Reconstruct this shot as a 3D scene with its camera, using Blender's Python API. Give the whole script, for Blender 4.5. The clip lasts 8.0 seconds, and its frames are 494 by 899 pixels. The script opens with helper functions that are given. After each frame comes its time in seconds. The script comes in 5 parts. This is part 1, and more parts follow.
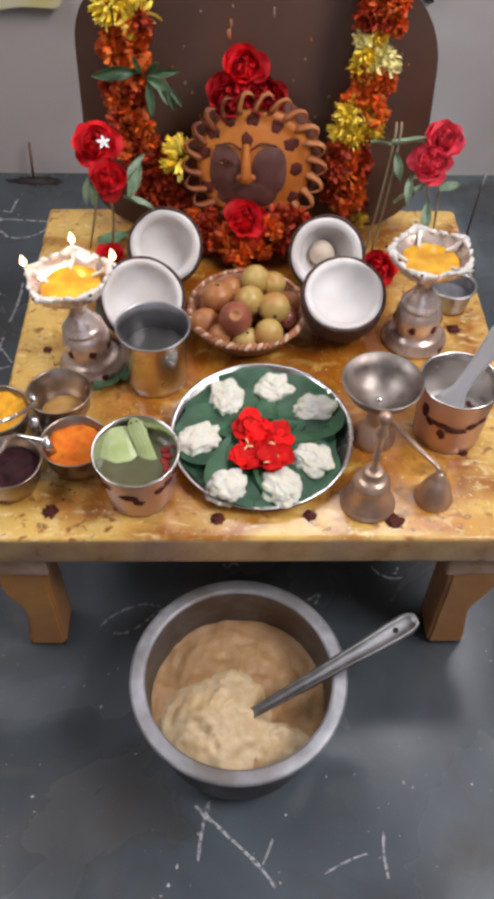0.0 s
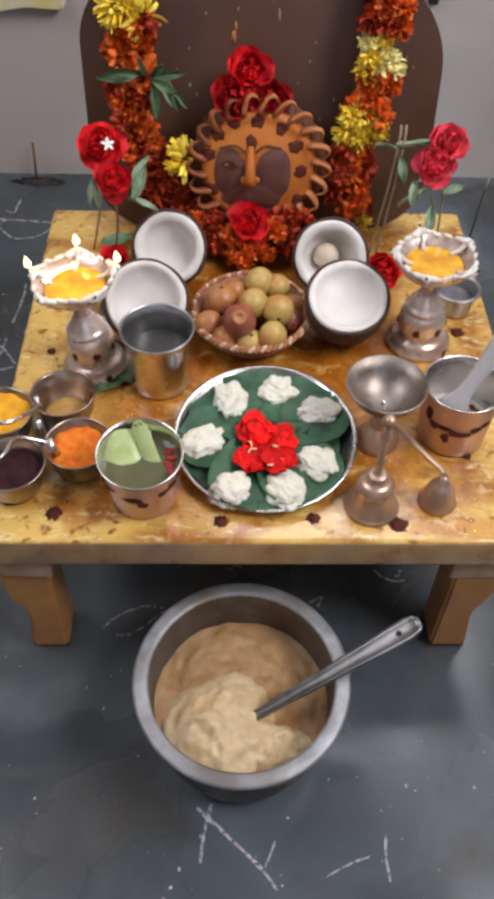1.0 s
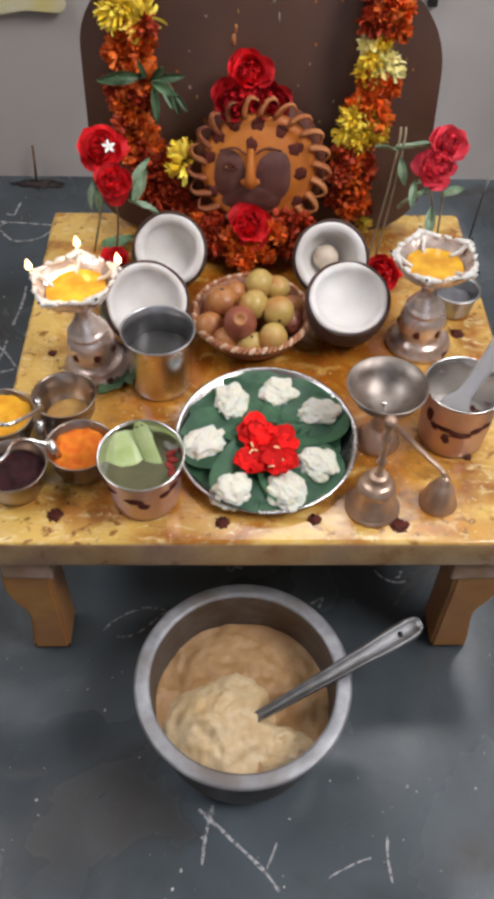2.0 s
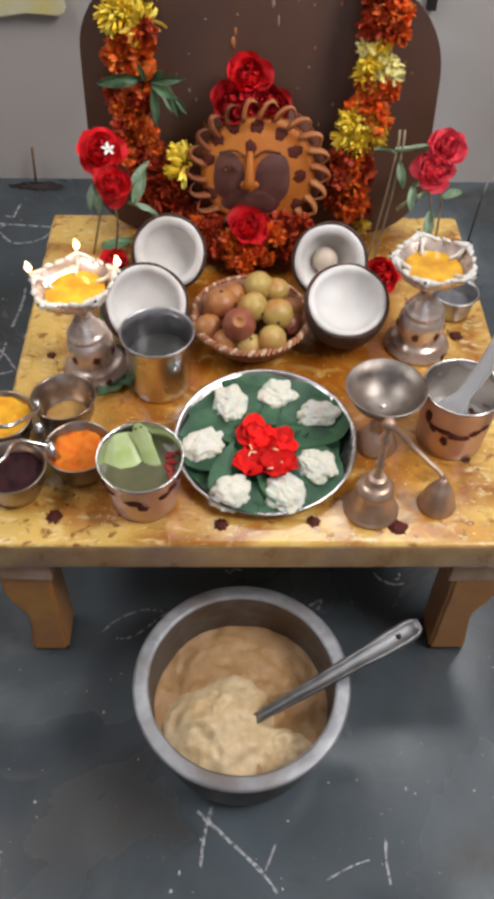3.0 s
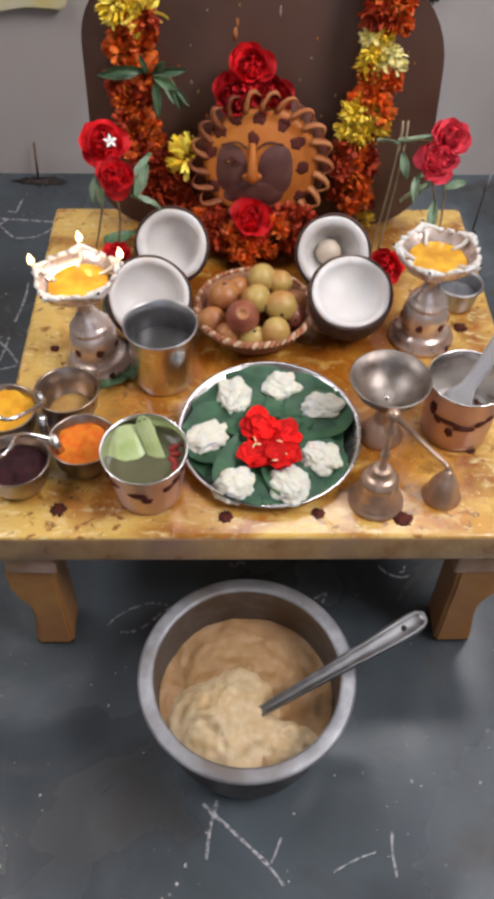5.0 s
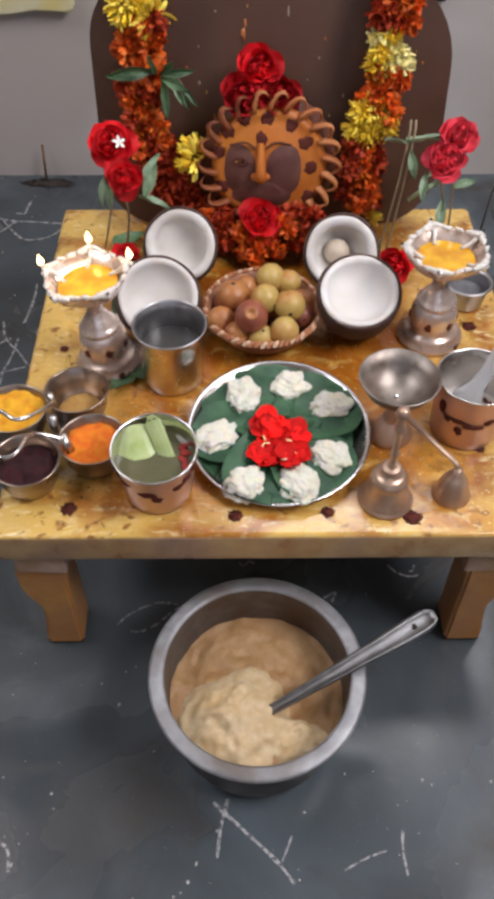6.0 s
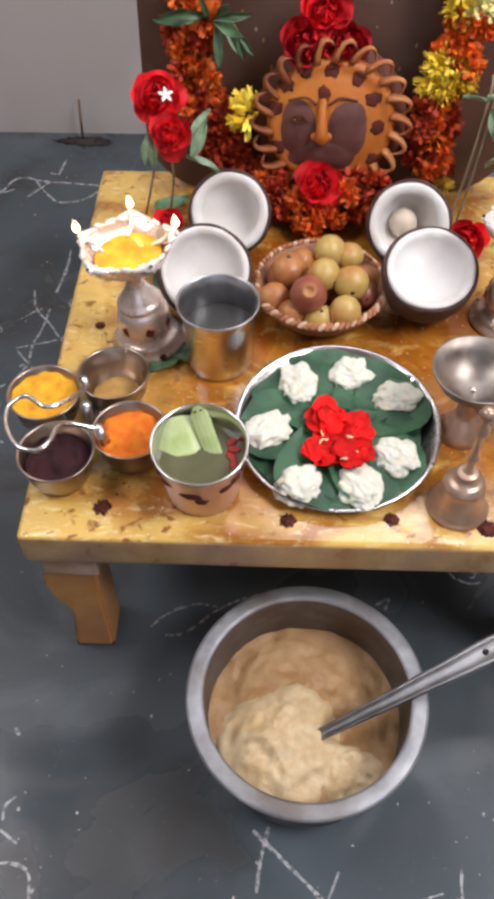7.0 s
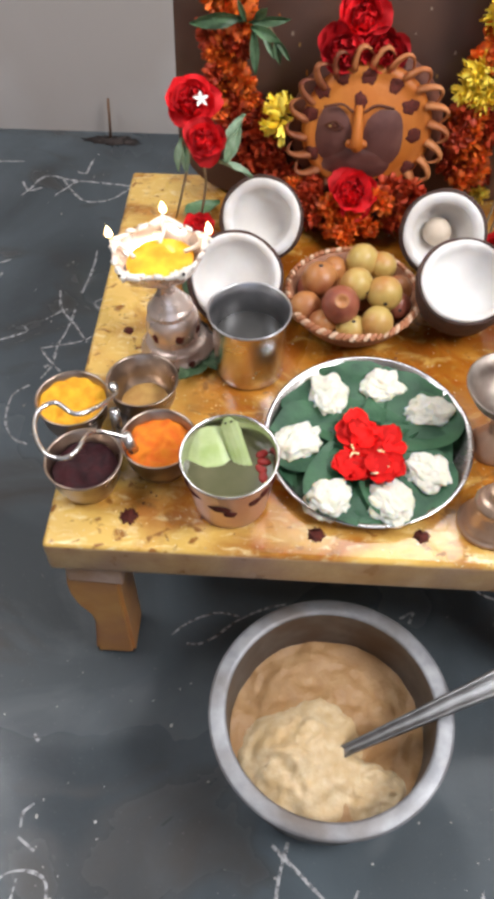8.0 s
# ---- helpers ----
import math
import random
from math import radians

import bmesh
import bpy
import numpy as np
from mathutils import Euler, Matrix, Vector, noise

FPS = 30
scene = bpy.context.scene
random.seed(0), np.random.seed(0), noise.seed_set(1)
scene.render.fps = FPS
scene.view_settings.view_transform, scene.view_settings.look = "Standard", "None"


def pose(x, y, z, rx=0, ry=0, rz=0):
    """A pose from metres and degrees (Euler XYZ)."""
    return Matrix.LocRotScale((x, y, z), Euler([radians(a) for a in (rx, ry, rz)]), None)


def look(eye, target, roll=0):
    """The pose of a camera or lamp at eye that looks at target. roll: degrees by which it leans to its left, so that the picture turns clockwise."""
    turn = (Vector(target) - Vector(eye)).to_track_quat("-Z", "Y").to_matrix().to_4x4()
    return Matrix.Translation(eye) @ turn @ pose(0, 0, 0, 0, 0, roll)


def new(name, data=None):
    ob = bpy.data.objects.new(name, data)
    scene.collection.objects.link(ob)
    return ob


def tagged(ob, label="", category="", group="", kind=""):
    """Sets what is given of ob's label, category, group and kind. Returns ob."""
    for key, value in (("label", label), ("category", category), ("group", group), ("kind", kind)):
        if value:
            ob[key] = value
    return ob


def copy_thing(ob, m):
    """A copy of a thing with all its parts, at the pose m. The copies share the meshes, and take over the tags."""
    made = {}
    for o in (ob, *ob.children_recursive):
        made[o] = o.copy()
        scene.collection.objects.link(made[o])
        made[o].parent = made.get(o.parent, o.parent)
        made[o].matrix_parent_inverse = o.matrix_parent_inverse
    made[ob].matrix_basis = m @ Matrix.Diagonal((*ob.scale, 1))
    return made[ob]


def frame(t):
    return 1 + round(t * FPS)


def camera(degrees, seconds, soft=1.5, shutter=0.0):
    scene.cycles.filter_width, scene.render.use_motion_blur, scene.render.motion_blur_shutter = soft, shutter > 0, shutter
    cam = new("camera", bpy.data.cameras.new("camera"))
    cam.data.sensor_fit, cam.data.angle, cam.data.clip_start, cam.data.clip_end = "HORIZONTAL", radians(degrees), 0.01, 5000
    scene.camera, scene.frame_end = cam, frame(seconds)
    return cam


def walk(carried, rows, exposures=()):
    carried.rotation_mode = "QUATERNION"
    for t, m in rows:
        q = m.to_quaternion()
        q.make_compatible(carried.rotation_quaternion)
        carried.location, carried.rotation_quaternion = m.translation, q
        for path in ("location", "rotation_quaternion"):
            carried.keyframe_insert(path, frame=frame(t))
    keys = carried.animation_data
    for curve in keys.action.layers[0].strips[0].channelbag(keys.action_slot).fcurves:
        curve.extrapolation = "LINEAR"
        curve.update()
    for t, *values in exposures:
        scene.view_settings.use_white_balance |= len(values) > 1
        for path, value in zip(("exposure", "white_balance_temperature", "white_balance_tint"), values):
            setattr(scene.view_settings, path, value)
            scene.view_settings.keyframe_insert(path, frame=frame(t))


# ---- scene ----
cam = camera(33.0, 8.0, soft=4.6)
PATH = [
    (0, (-0.0306, -0.5083, 1.024), (0.0094, 0.7772, -0.507), 1.3),
    (0.5, (-0.0355, -0.5059, 1.027), (0.0015, 0.7787, -0.505), 1.4),
    (1, (-0.0345, -0.506, 1.026), (0.0045, 0.7795, -0.505), 1.5),
    (1.5, (-0.0365, -0.5068, 1.026), (0.0036, 0.7806, -0.504), 1.4),
    (3, (-0.0367, -0.5088, 1.027), (0.007, 0.7853, -0.497), 1.6),
    (3.5, (-0.0376, -0.5078, 1.026), (0.0008, 0.7838, -0.5), 1.3),
    (4, (-0.0406, -0.5076, 1.025), (0.0009, 0.7848, -0.501), 1.4),
    (4.5, (-0.0367, -0.5088, 1.021), (0.0015, 0.7797, -0.509), 1.2),
    (6, (-0.0401, -0.5146, 1.021), (-0.0217, 0.7774, -0.506), 0.3),
    (6.5, (-0.0462, -0.4881, 0.995), (-0.0605, 0.7812, -0.551), -0.8),
    (7, (-0.0679, -0.4264, 0.961), (-0.114, 0.804, -0.615), -0.4),
    (7.5, (-0.072, -0.4, 0.959), (-0.1365, 0.8257, -0.62), -0.6),
    (8, (-0.0847, -0.4092, 0.962), (-0.1625, 0.8135, -0.618), -0.2),
]
walk(cam, [(t, look(eye, target, roll)) for t, eye, target, roll in PATH],
     exposures=[(0, 0.02, 6500, 17), (3.0, 0.02, 6600, 12), (4.0, 0.0, 6650, 12), (4.5, 0.02, 6550, 15), (6.0, 0.02, 6550, 16), (6.5, 0.08, 6500, 17), (7.0, 0.27, 6500, 16), (7.5, 0.40, 6500, 14), (8.0, 0.43, 6500, 12)])

# ---- light ----
world = bpy.data.worlds.new("sky")
scene.world = world
world.use_nodes = True
_wn = world.node_tree.nodes
_sky = _wn.new("ShaderNodeTexSky")
_sky.sky_type, _sky.sun_disc = "NISHITA", False
_sky.sun_elevation, _sky.sun_rotation = radians(48), radians(120)
world.node_tree.links.new(_sky.outputs[0], _wn["Background"].inputs[0])
_wn["Background"].inputs[1].default_value = 0.12


def window_light(name, at, target, w, h, watts, color):
    data = bpy.data.lights.new(name, "AREA")
    data.shape, data.size, data.size_y, data.energy, data.color = "RECTANGLE", w, h, watts, color
    ob = new(name, data)
    ob.matrix_world = look(at, target)
    return ob


window_light("daylight_left", (-1.48, 0.15, 2.3), (0.0, 0.1, 0.3), 1.0, 0.7, 23, (0.96, 0.98, 1.0))
window_light("daylight_right", (1.48, -0.35, 2.3), (0.0, 0.1, 0.3), 1.2, 0.7, 55, (0.98, 0.98, 0.98))
window_light("daylight_back", (0.45, 1.14, 2.3), (0.1, 0.0, 0.2), 1.1, 0.7, 15, (0.96, 0.98, 1.0))
# weak fill added behind the camera to lift the front faces
window_light("fill_behind", (0.1, -2.16, 1.7), (0.0, 0.1, 0.5), 1.9, 1.4, 3, (1.0, 0.98, 0.96))


# ---- materials ----
def surf(name, c1, c2, scale=40, rough=0.5, metal=0.0, bump=0.2, fine=6.0, rvar=0.1, spec=0.5, coat=0.0, sss=0.0,
         lo=0.35, hi=0.65, c3=None, s3=3.0, island=False, vlo=0.55):
    """Two-scale mottled surface: c1 to c2 by fine noise, towards c3 by broad noise."""
    m = bpy.data.materials.new(name)
    m.use_nodes = True
    n, l = m.node_tree.nodes, m.node_tree.links
    b = n["Principled BSDF"]
    tc = n.new("ShaderNodeTexCoord")
    n1 = n.new("ShaderNodeTexNoise")
    n1.inputs["Scale"].default_value, n1.inputs["Detail"].default_value = scale, 5
    l.new(tc.outputs["Object"], n1.inputs["Vector"])
    r1 = n.new("ShaderNodeMapRange")
    r1.inputs[1].default_value, r1.inputs[2].default_value = lo, hi
    l.new(n1.outputs["Fac"], r1.inputs[0])
    mx = n.new("ShaderNodeMix")
    mx.data_type = "RGBA"
    mx.inputs[6].default_value, mx.inputs[7].default_value = (*c1, 1), (*c2, 1)
    l.new(r1.outputs[0], mx.inputs[0])
    col = mx.outputs[2]
    if c3:
        n3 = n.new("ShaderNodeTexNoise")
        n3.inputs["Scale"].default_value, n3.inputs["Detail"].default_value = s3, 3
        l.new(tc.outputs["Object"], n3.inputs["Vector"])
        r3 = n.new("ShaderNodeMapRange")
        r3.inputs[1].default_value, r3.inputs[2].default_value = 0.45, 0.68
        l.new(n3.outputs["Fac"], r3.inputs[0])
        m3 = n.new("ShaderNodeMix")
        m3.data_type = "RGBA"
        m3.inputs[7].default_value = (*c3, 1)
        l.new(col, m3.inputs[6])
        l.new(r3.outputs[0], m3.inputs[0])
        col = m3.outputs[2]
    if island:
        g = n.new("ShaderNodeObjectInfo" if island == "object" else "ShaderNodeNewGeometry")
        hv = n.new("ShaderNodeHueSaturation")
        rr = n.new("ShaderNodeMapRange")
        rr.inputs[3].default_value, rr.inputs[4].default_value = vlo, 1.35
        l.new(g.outputs["Random" if island == "object" else "Random Per Island"], rr.inputs[0])
        l.new(rr.outputs[0], hv.inputs["Value"])
        l.new(col, hv.inputs["Color"])
        col = hv.outputs["Color"]
    l.new(col, b.inputs["Base Color"])
    nb = n.new("ShaderNodeTexNoise")
    nb.inputs["Scale"].default_value, nb.inputs["Detail"].default_value = scale * fine, 4
    l.new(tc.outputs["Object"], nb.inputs["Vector"])
    bp = n.new("ShaderNodeBump")
    bp.inputs["Strength"].default_value, bp.inputs["Distance"].default_value = bump, 0.002
    l.new(nb.outputs["Fac"], bp.inputs["Height"])
    l.new(bp.outputs[0], b.inputs["Normal"])
    rg = n.new("ShaderNodeMapRange")
    rg.inputs[3].default_value, rg.inputs[4].default_value = max(0.02, rough - rvar), min(1, rough + rvar)
    l.new(n1.outputs["Fac"], rg.inputs[0])
    l.new(rg.outputs[0], b.inputs["Roughness"])
    b.inputs["Metallic"].default_value = metal
    b.inputs["Specular IOR Level"].default_value = spec
    b.inputs["Coat Weight"].default_value = coat
    b.inputs["Coat Roughness"].default_value = 0.15
    if sss:
        b.inputs["Subsurface Weight"].default_value = sss
        b.inputs["Subsurface Radius"].default_value = (1.0, 0.75, 0.5)
        b.inputs["Subsurface Scale"].default_value = 0.004
    return m


def glow(name, color, strength):
    m = bpy.data.materials.new(name)
    m.use_nodes = True
    b = m.node_tree.nodes["Principled BSDF"]
    b.inputs["Base Color"].default_value = (*color, 1)
    b.inputs["Emission Color"].default_value = (*color, 1)
    b.inputs["Emission Strength"].default_value = strength
    return m


def broken(m, scale, lo, hi):
    """Lets what lies beneath show through in worn patches."""
    n, l = m.node_tree.nodes, m.node_tree.links
    tc, nz, mr = n.new("ShaderNodeTexCoord"), n.new("ShaderNodeTexNoise"), n.new("ShaderNodeMapRange")
    nz.inputs["Scale"].default_value, nz.inputs["Detail"].default_value = scale, 6
    mr.inputs[1].default_value, mr.inputs[2].default_value = lo, hi
    l.new(tc.outputs["Object"], nz.inputs["Vector"])
    l.new(nz.outputs["Fac"], mr.inputs[0])
    mr.inputs[4].default_value = 0.8
    l.new(mr.outputs[0], n["Principled BSDF"].inputs["Alpha"])
    return m


WALL = surf("wall_paint", (0.58, 0.545, 0.52), (0.65, 0.615, 0.59), 6, 0.8, bump=0.12, fine=20, c3=(0.51, 0.46, 0.425), s3=2.2)
# brown added on unseen walls to cut bounce under the table
WALLBROWN = surf("unseen_wall_brown", (0.21, 0.175, 0.15), (0.26, 0.22, 0.19), 6, 0.85, bump=0.12, fine=20, c3=(0.18, 0.145, 0.12), s3=2.2)
# unseen ceiling, brown so metals reflect dark and less fill comes down
CEIL = surf("unseen_ceiling_brown", (0.24, 0.19, 0.155), (0.29, 0.23, 0.19), 5, 0.9)


def node_kit(m):
    """Noise fields and colour mixes for a material built by hand."""
    n, l = m.node_tree.nodes, m.node_tree.links
    tc = n.new("ShaderNodeTexCoord")

    def field(scale, detail, dist, lo, hi, sx=1.0, shift=0.0, turn_z=0.0):
        mp = n.new("ShaderNodeMapping")
        mp.inputs["Scale"].default_value = (sx, 1, 1)
        mp.inputs["Location"].default_value = (shift, shift * 0.7, 0)
        mp.inputs["Rotation"].default_value = (0, 0, radians(turn_z))
        l.new(tc.outputs["Object"], mp.inputs["Vector"])
        t = n.new("ShaderNodeTexNoise")
        t.inputs["Scale"].default_value, t.inputs["Detail"].default_value, t.inputs["Distortion"].default_value = scale, detail, dist
        l.new(mp.outputs[0], t.inputs["Vector"])
        r = n.new("ShaderNodeMapRange")
        r.inputs[1].default_value, r.inputs[2].default_value = lo, hi
        l.new(t.outputs["Fac"], r.inputs[0])
        return r.outputs[0]

    def mix(f, a, c):
        x = n.new("ShaderNodeMix")
        x.data_type = "RGBA"
        l.new(f, x.inputs[0])
        for k, v in ((6, a), (7, c)):
            if isinstance(v, tuple):
                x.inputs[k].default_value = (*v, 1)
            else:
                l.new(v, x.inputs[k])
        return x.outputs[2]

    def sums(op, a, c):
        x = n.new("ShaderNodeMath")
        x.operation = op
        for k, v in ((0, a), (1, c)):
            if isinstance(v, (int, float)):
                x.inputs[k].default_value = v
            else:
                l.new(v, x.inputs[k])
        return x.outputs[0]

    return tc, field, mix, sums


def stone_floor():
    """Dark polished stone: cloudy blue-grey, brown scuffs, wiped chalk dust, window sheen as pale colour, and dull
    footworn patches.
    """
    m = bpy.data.materials.new("stone_floor")
    m.use_nodes = True
    n, l = m.node_tree.nodes, m.node_tree.links
    bs = n["Principled BSDF"]
    tc, field, mix, sums = node_kit(m)
    cloud = field(2.6, 8, 0.8, 0.40, 0.64, 1.0, 3.1)
    scuff = field(5.5, 9, 1.2, 0.54, 0.72, 0.6, 1.7, 35)
    dust = field(6.0, 12, 0.9, 0.50, 0.74, 1.0, 5.3)
    film = field(3.1, 4, 0.5, 0.46, 0.66, 1.0, 8.4)
    grit = field(240, 3, 0.0, 0.66, 0.74)
    col = mix(cloud, (0.050, 0.061, 0.069), (0.098, 0.121, 0.137))
    col = mix(scuff, col, (0.052, 0.047, 0.043))
    # pale smears: chalk dust, plus the floor's window sheen put into colour
    col = mix(sums("MULTIPLY", sums("MULTIPLY", dust, film), 0.75), col, (0.19, 0.215, 0.23))
    col = mix(sums("MULTIPLY", grit, 0.35), col, (0.22, 0.22, 0.22))
    l.new(col, bs.inputs["Base Color"])
    rg = n.new("ShaderNodeMapRange")
    rg.inputs[3].default_value, rg.inputs[4].default_value = 0.17, 0.42
    l.new(sums("MAXIMUM", film, scuff), rg.inputs[0])
    l.new(rg.outputs[0], bs.inputs["Roughness"])
    bp = n.new("ShaderNodeBump")
    bp.inputs["Strength"].default_value, bp.inputs["Distance"].default_value = 0.10, 0.0012
    l.new(field(90, 6, 0.2, 0.2, 0.8), bp.inputs["Height"])
    l.new(bp.outputs[0], bs.inputs["Normal"])
    return m


def turmeric_wood():
    """Yellow-smeared wood: wet brown patches, pale dry powder and fine grain along x."""
    m = bpy.data.materials.new("turmeric_wood")
    m.use_nodes = True
    n, l = m.node_tree.nodes, m.node_tree.links
    bs = n["Principled BSDF"]
    tc, field, mix, sums = node_kit(m)
    wet = field(8, 9, 0.8, 0.37, 0.56)
    pale = field(40, 12, 0.9, 0.55, 0.72, 0.8)
    grain = field(36, 7, 0.8, 0.35, 0.65, 0.3)
    scratch = field(90, 10, 0.9, 0.55, 0.70, 0.5)
    speck = field(230, 3, 0.0, 0.67, 0.73)
    col = mix(grain, (0.55, 0.205, 0.018), (0.67, 0.32, 0.042))
    col = mix(wet, col, (0.31, 0.085, 0.009))
    col = mix(field(24, 10, 1.2, 0.50, 0.62, 0.85), col, (0.34, 0.135, 0.014))
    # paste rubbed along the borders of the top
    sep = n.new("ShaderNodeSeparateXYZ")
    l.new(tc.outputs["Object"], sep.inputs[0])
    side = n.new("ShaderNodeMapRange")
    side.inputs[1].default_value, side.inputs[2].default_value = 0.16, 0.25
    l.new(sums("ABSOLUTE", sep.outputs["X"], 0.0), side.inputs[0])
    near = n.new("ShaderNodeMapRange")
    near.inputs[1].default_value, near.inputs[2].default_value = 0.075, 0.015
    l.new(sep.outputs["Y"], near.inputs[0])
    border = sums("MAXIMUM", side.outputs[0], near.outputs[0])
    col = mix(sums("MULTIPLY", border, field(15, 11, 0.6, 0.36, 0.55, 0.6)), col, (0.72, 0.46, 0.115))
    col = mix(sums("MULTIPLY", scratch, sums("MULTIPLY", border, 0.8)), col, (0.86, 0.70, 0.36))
    col = mix(sums("MULTIPLY", pale, 0.55), col, (0.80, 0.54, 0.15))
    col = mix(field(75, 8, 0.6, 0.58, 0.66, 0.8), col, (0.30, 0.12, 0.02))
    col = mix(speck, col, (0.84, 0.74, 0.46))
    l.new(col, bs.inputs["Base Color"])
    rg = n.new("ShaderNodeMapRange")
    rg.inputs[3].default_value, rg.inputs[4].default_value = 0.40, 0.14
    l.new(wet, rg.inputs[0])
    l.new(rg.outputs[0], bs.inputs["Roughness"])
    bp = n.new("ShaderNodeBump")
    bp.inputs["Strength"].default_value, bp.inputs["Distance"].default_value = 0.35, 0.0015
    l.new(pale, bp.inputs["Height"])
    l.new(bp.outputs[0], bs.inputs["Normal"])
    bs.inputs["Coat Weight"].default_value, bs.inputs["Coat Roughness"].default_value = 0.3, 0.12
    return m


FLOOR = stone_floor()
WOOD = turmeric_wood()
WOODEDGE = surf("edge_wood", (0.46, 0.26, 0.11), (0.62, 0.42, 0.20), 26, 0.30, bump=0.4, c3=(0.36, 0.23, 0.18), s3=7, coat=0.2)
WOODLEG = surf("leg_wood", (0.50, 0.195, 0.035), (0.62, 0.31, 0.085), 20, 0.34, bump=0.2, coat=0.25, c3=(0.50, 0.225, 0.085), s3=14)
WORNPAINT = surf("worn_pale_paint", (0.54, 0.34, 0.24), (0.64, 0.46, 0.35), 40, 0.4, bump=0.4, c3=(0.45, 0.25, 0.10), s3=18)
# dark brown for the shade strips under the legs and for fruit calyx marks
SHADECALYX = surf("foot_shade_and_calyx", (0.03, 0.02, 0.018), (0.05, 0.03, 0.025), 30, 0.7)
BOARD = surf("brown_board", (0.100, 0.048, 0.031), (0.136, 0.068, 0.044), 9, 0.34, bump=0.1, c3=(0.085, 0.047, 0.039), s3=3.5)
STEEL = surf("steel", (0.66, 0.64, 0.62), (0.72, 0.70, 0.68), 30, 0.25, 1.0, bump=0.05, rvar=0.08)
STEELDULL = surf("dull_steel", (0.42, 0.42, 0.43), (0.52, 0.52, 0.53), 40, 0.36, 1.0, bump=0.06, rvar=0.1)
SPOONSTEEL = surf("worn_steel", (0.20, 0.20, 0.205), (0.27, 0.27, 0.275), 60, 0.36, 1.0, bump=0.06, rvar=0.1)
TARNISH = surf("tarnished_brass", (0.25, 0.215, 0.19), (0.38, 0.335, 0.30), 35, 0.46, 1.0, bump=0.08, rvar=0.14, c3=(0.17, 0.13, 0.11), s3=26)
CUPSTEEL = surf("brownish_steel", (0.34, 0.265, 0.215), (0.42, 0.34, 0.28), 40, 0.30, 1.0, bump=0.05, rvar=0.1)
COPPER = surf("copper_steel", (0.60, 0.40, 0.35), (0.68, 0.49, 0.43), 25, 0.38, 0.8, bump=0.04, rvar=0.09)
SILVER = surf("silver_lamp", (0.76, 0.62, 0.55), (0.84, 0.72, 0.65), 30, 0.27, 0.65, bump=0.06, rvar=0.1, c3=(0.60, 0.44, 0.36), s3=20)
BRASS = surf("dull_brass", (0.54, 0.365, 0.265), (0.62, 0.45, 0.34), 40, 0.34, 0.6, bump=0.06, c3=(0.40, 0.265, 0.19), s3=25)
# dark base carries the shade inside the pot; brown mottles are stains
ALU = surf("aluminium", (0.115, 0.108, 0.105), (0.175, 0.165, 0.16), 60, 0.46, 0.6, bump=0.12, rvar=0.1, c3=(0.11, 0.078, 0.06), s3=14)
KUMKUM = surf("kumkum_paste", (0.070, 0.010, 0.004), (0.13, 0.016, 0.007), 300, 0.8, bump=0.4)
FLESH = surf("coconut_flesh", (0.80, 0.79, 0.78), (0.74, 0.725, 0.715), 30, 0.42, bump=0.2, sss=0.15, c3=(0.70, 0.66, 0.62), s3=40)
FLESHIN = surf("coconut_hollow", (0.76, 0.75, 0.73), (0.68, 0.65, 0.62), 22, 0.5, bump=0.1, sss=0.15)
SHELL = surf("coconut_shell", (0.045, 0.022, 0.018), (0.09, 0.045, 0.032), 120, 0.75, bump=0.8, fine=4)
LEAF = surf("betel_leaf", (0.016, 0.062, 0.030), (0.034, 0.100, 0.050), 40, 0.42, bump=0.35, c3=(0.05, 0.14, 0.065), s3=18, spec=0.4)
LEAFPALE = surf("pale_leaf", (0.44, 0.55, 0.21), (0.57, 0.66, 0.35), 40, 0.35, bump=0.2, c3=(0.33, 0.45, 0.14), s3=30, sss=0.2)
LEAFGREEN = surf("fresh_leaf", (0.055, 0.125, 0.055), (0.14, 0.25, 0.125), 60, 0.4, bump=0.2, island=True)
LEAFSAGE = surf("sage_leaf", (0.16, 0.27, 0.15), (0.34, 0.46, 0.31), 70, 0.4, bump=0.2, island=True, vlo=0.8)
STEM = surf("stem", (0.24, 0.19, 0.11), (0.34, 0.26, 0.17), 60, 0.6)
RICE = surf("rice", (0.78, 0.77, 0.67), (0.70, 0.69, 0.59), 200, 0.55, bump=0.3, fine=2.5, sss=0.8, spec=0.3)
POTRICE = surf("semolina", (0.37, 0.205, 0.085), (0.46, 0.28, 0.13), 60, 0.5, bump=0.6, fine=4, sss=0.2, c3=(0.35, 0.19, 0.08), s3=13)
PETALRED = surf("hibiscus_red", (0.78, 0.006, 0.006), (0.86, 0.014, 0.010), 60, 0.7, bump=0.1, sss=0.15, spec=0.2, island="object")
PETALDARK = surf("dark_petal", (0.30, 0.012, 0.010), (0.40, 0.03, 0.02), 80, 0.5)
ROSEDEEP = surf("deep_rose_red", (0.42, 0.007, 0.011), (0.54, 0.016, 0.022), 60, 0.6, bump=0.2, sss=0.12, spec=0.25, island="object")
ROSERED = surf("rose_red", (0.68, 0.010, 0.016), (0.82, 0.026, 0.034), 60, 0.6, bump=0.2, sss=0.12, spec=0.25, island="object")
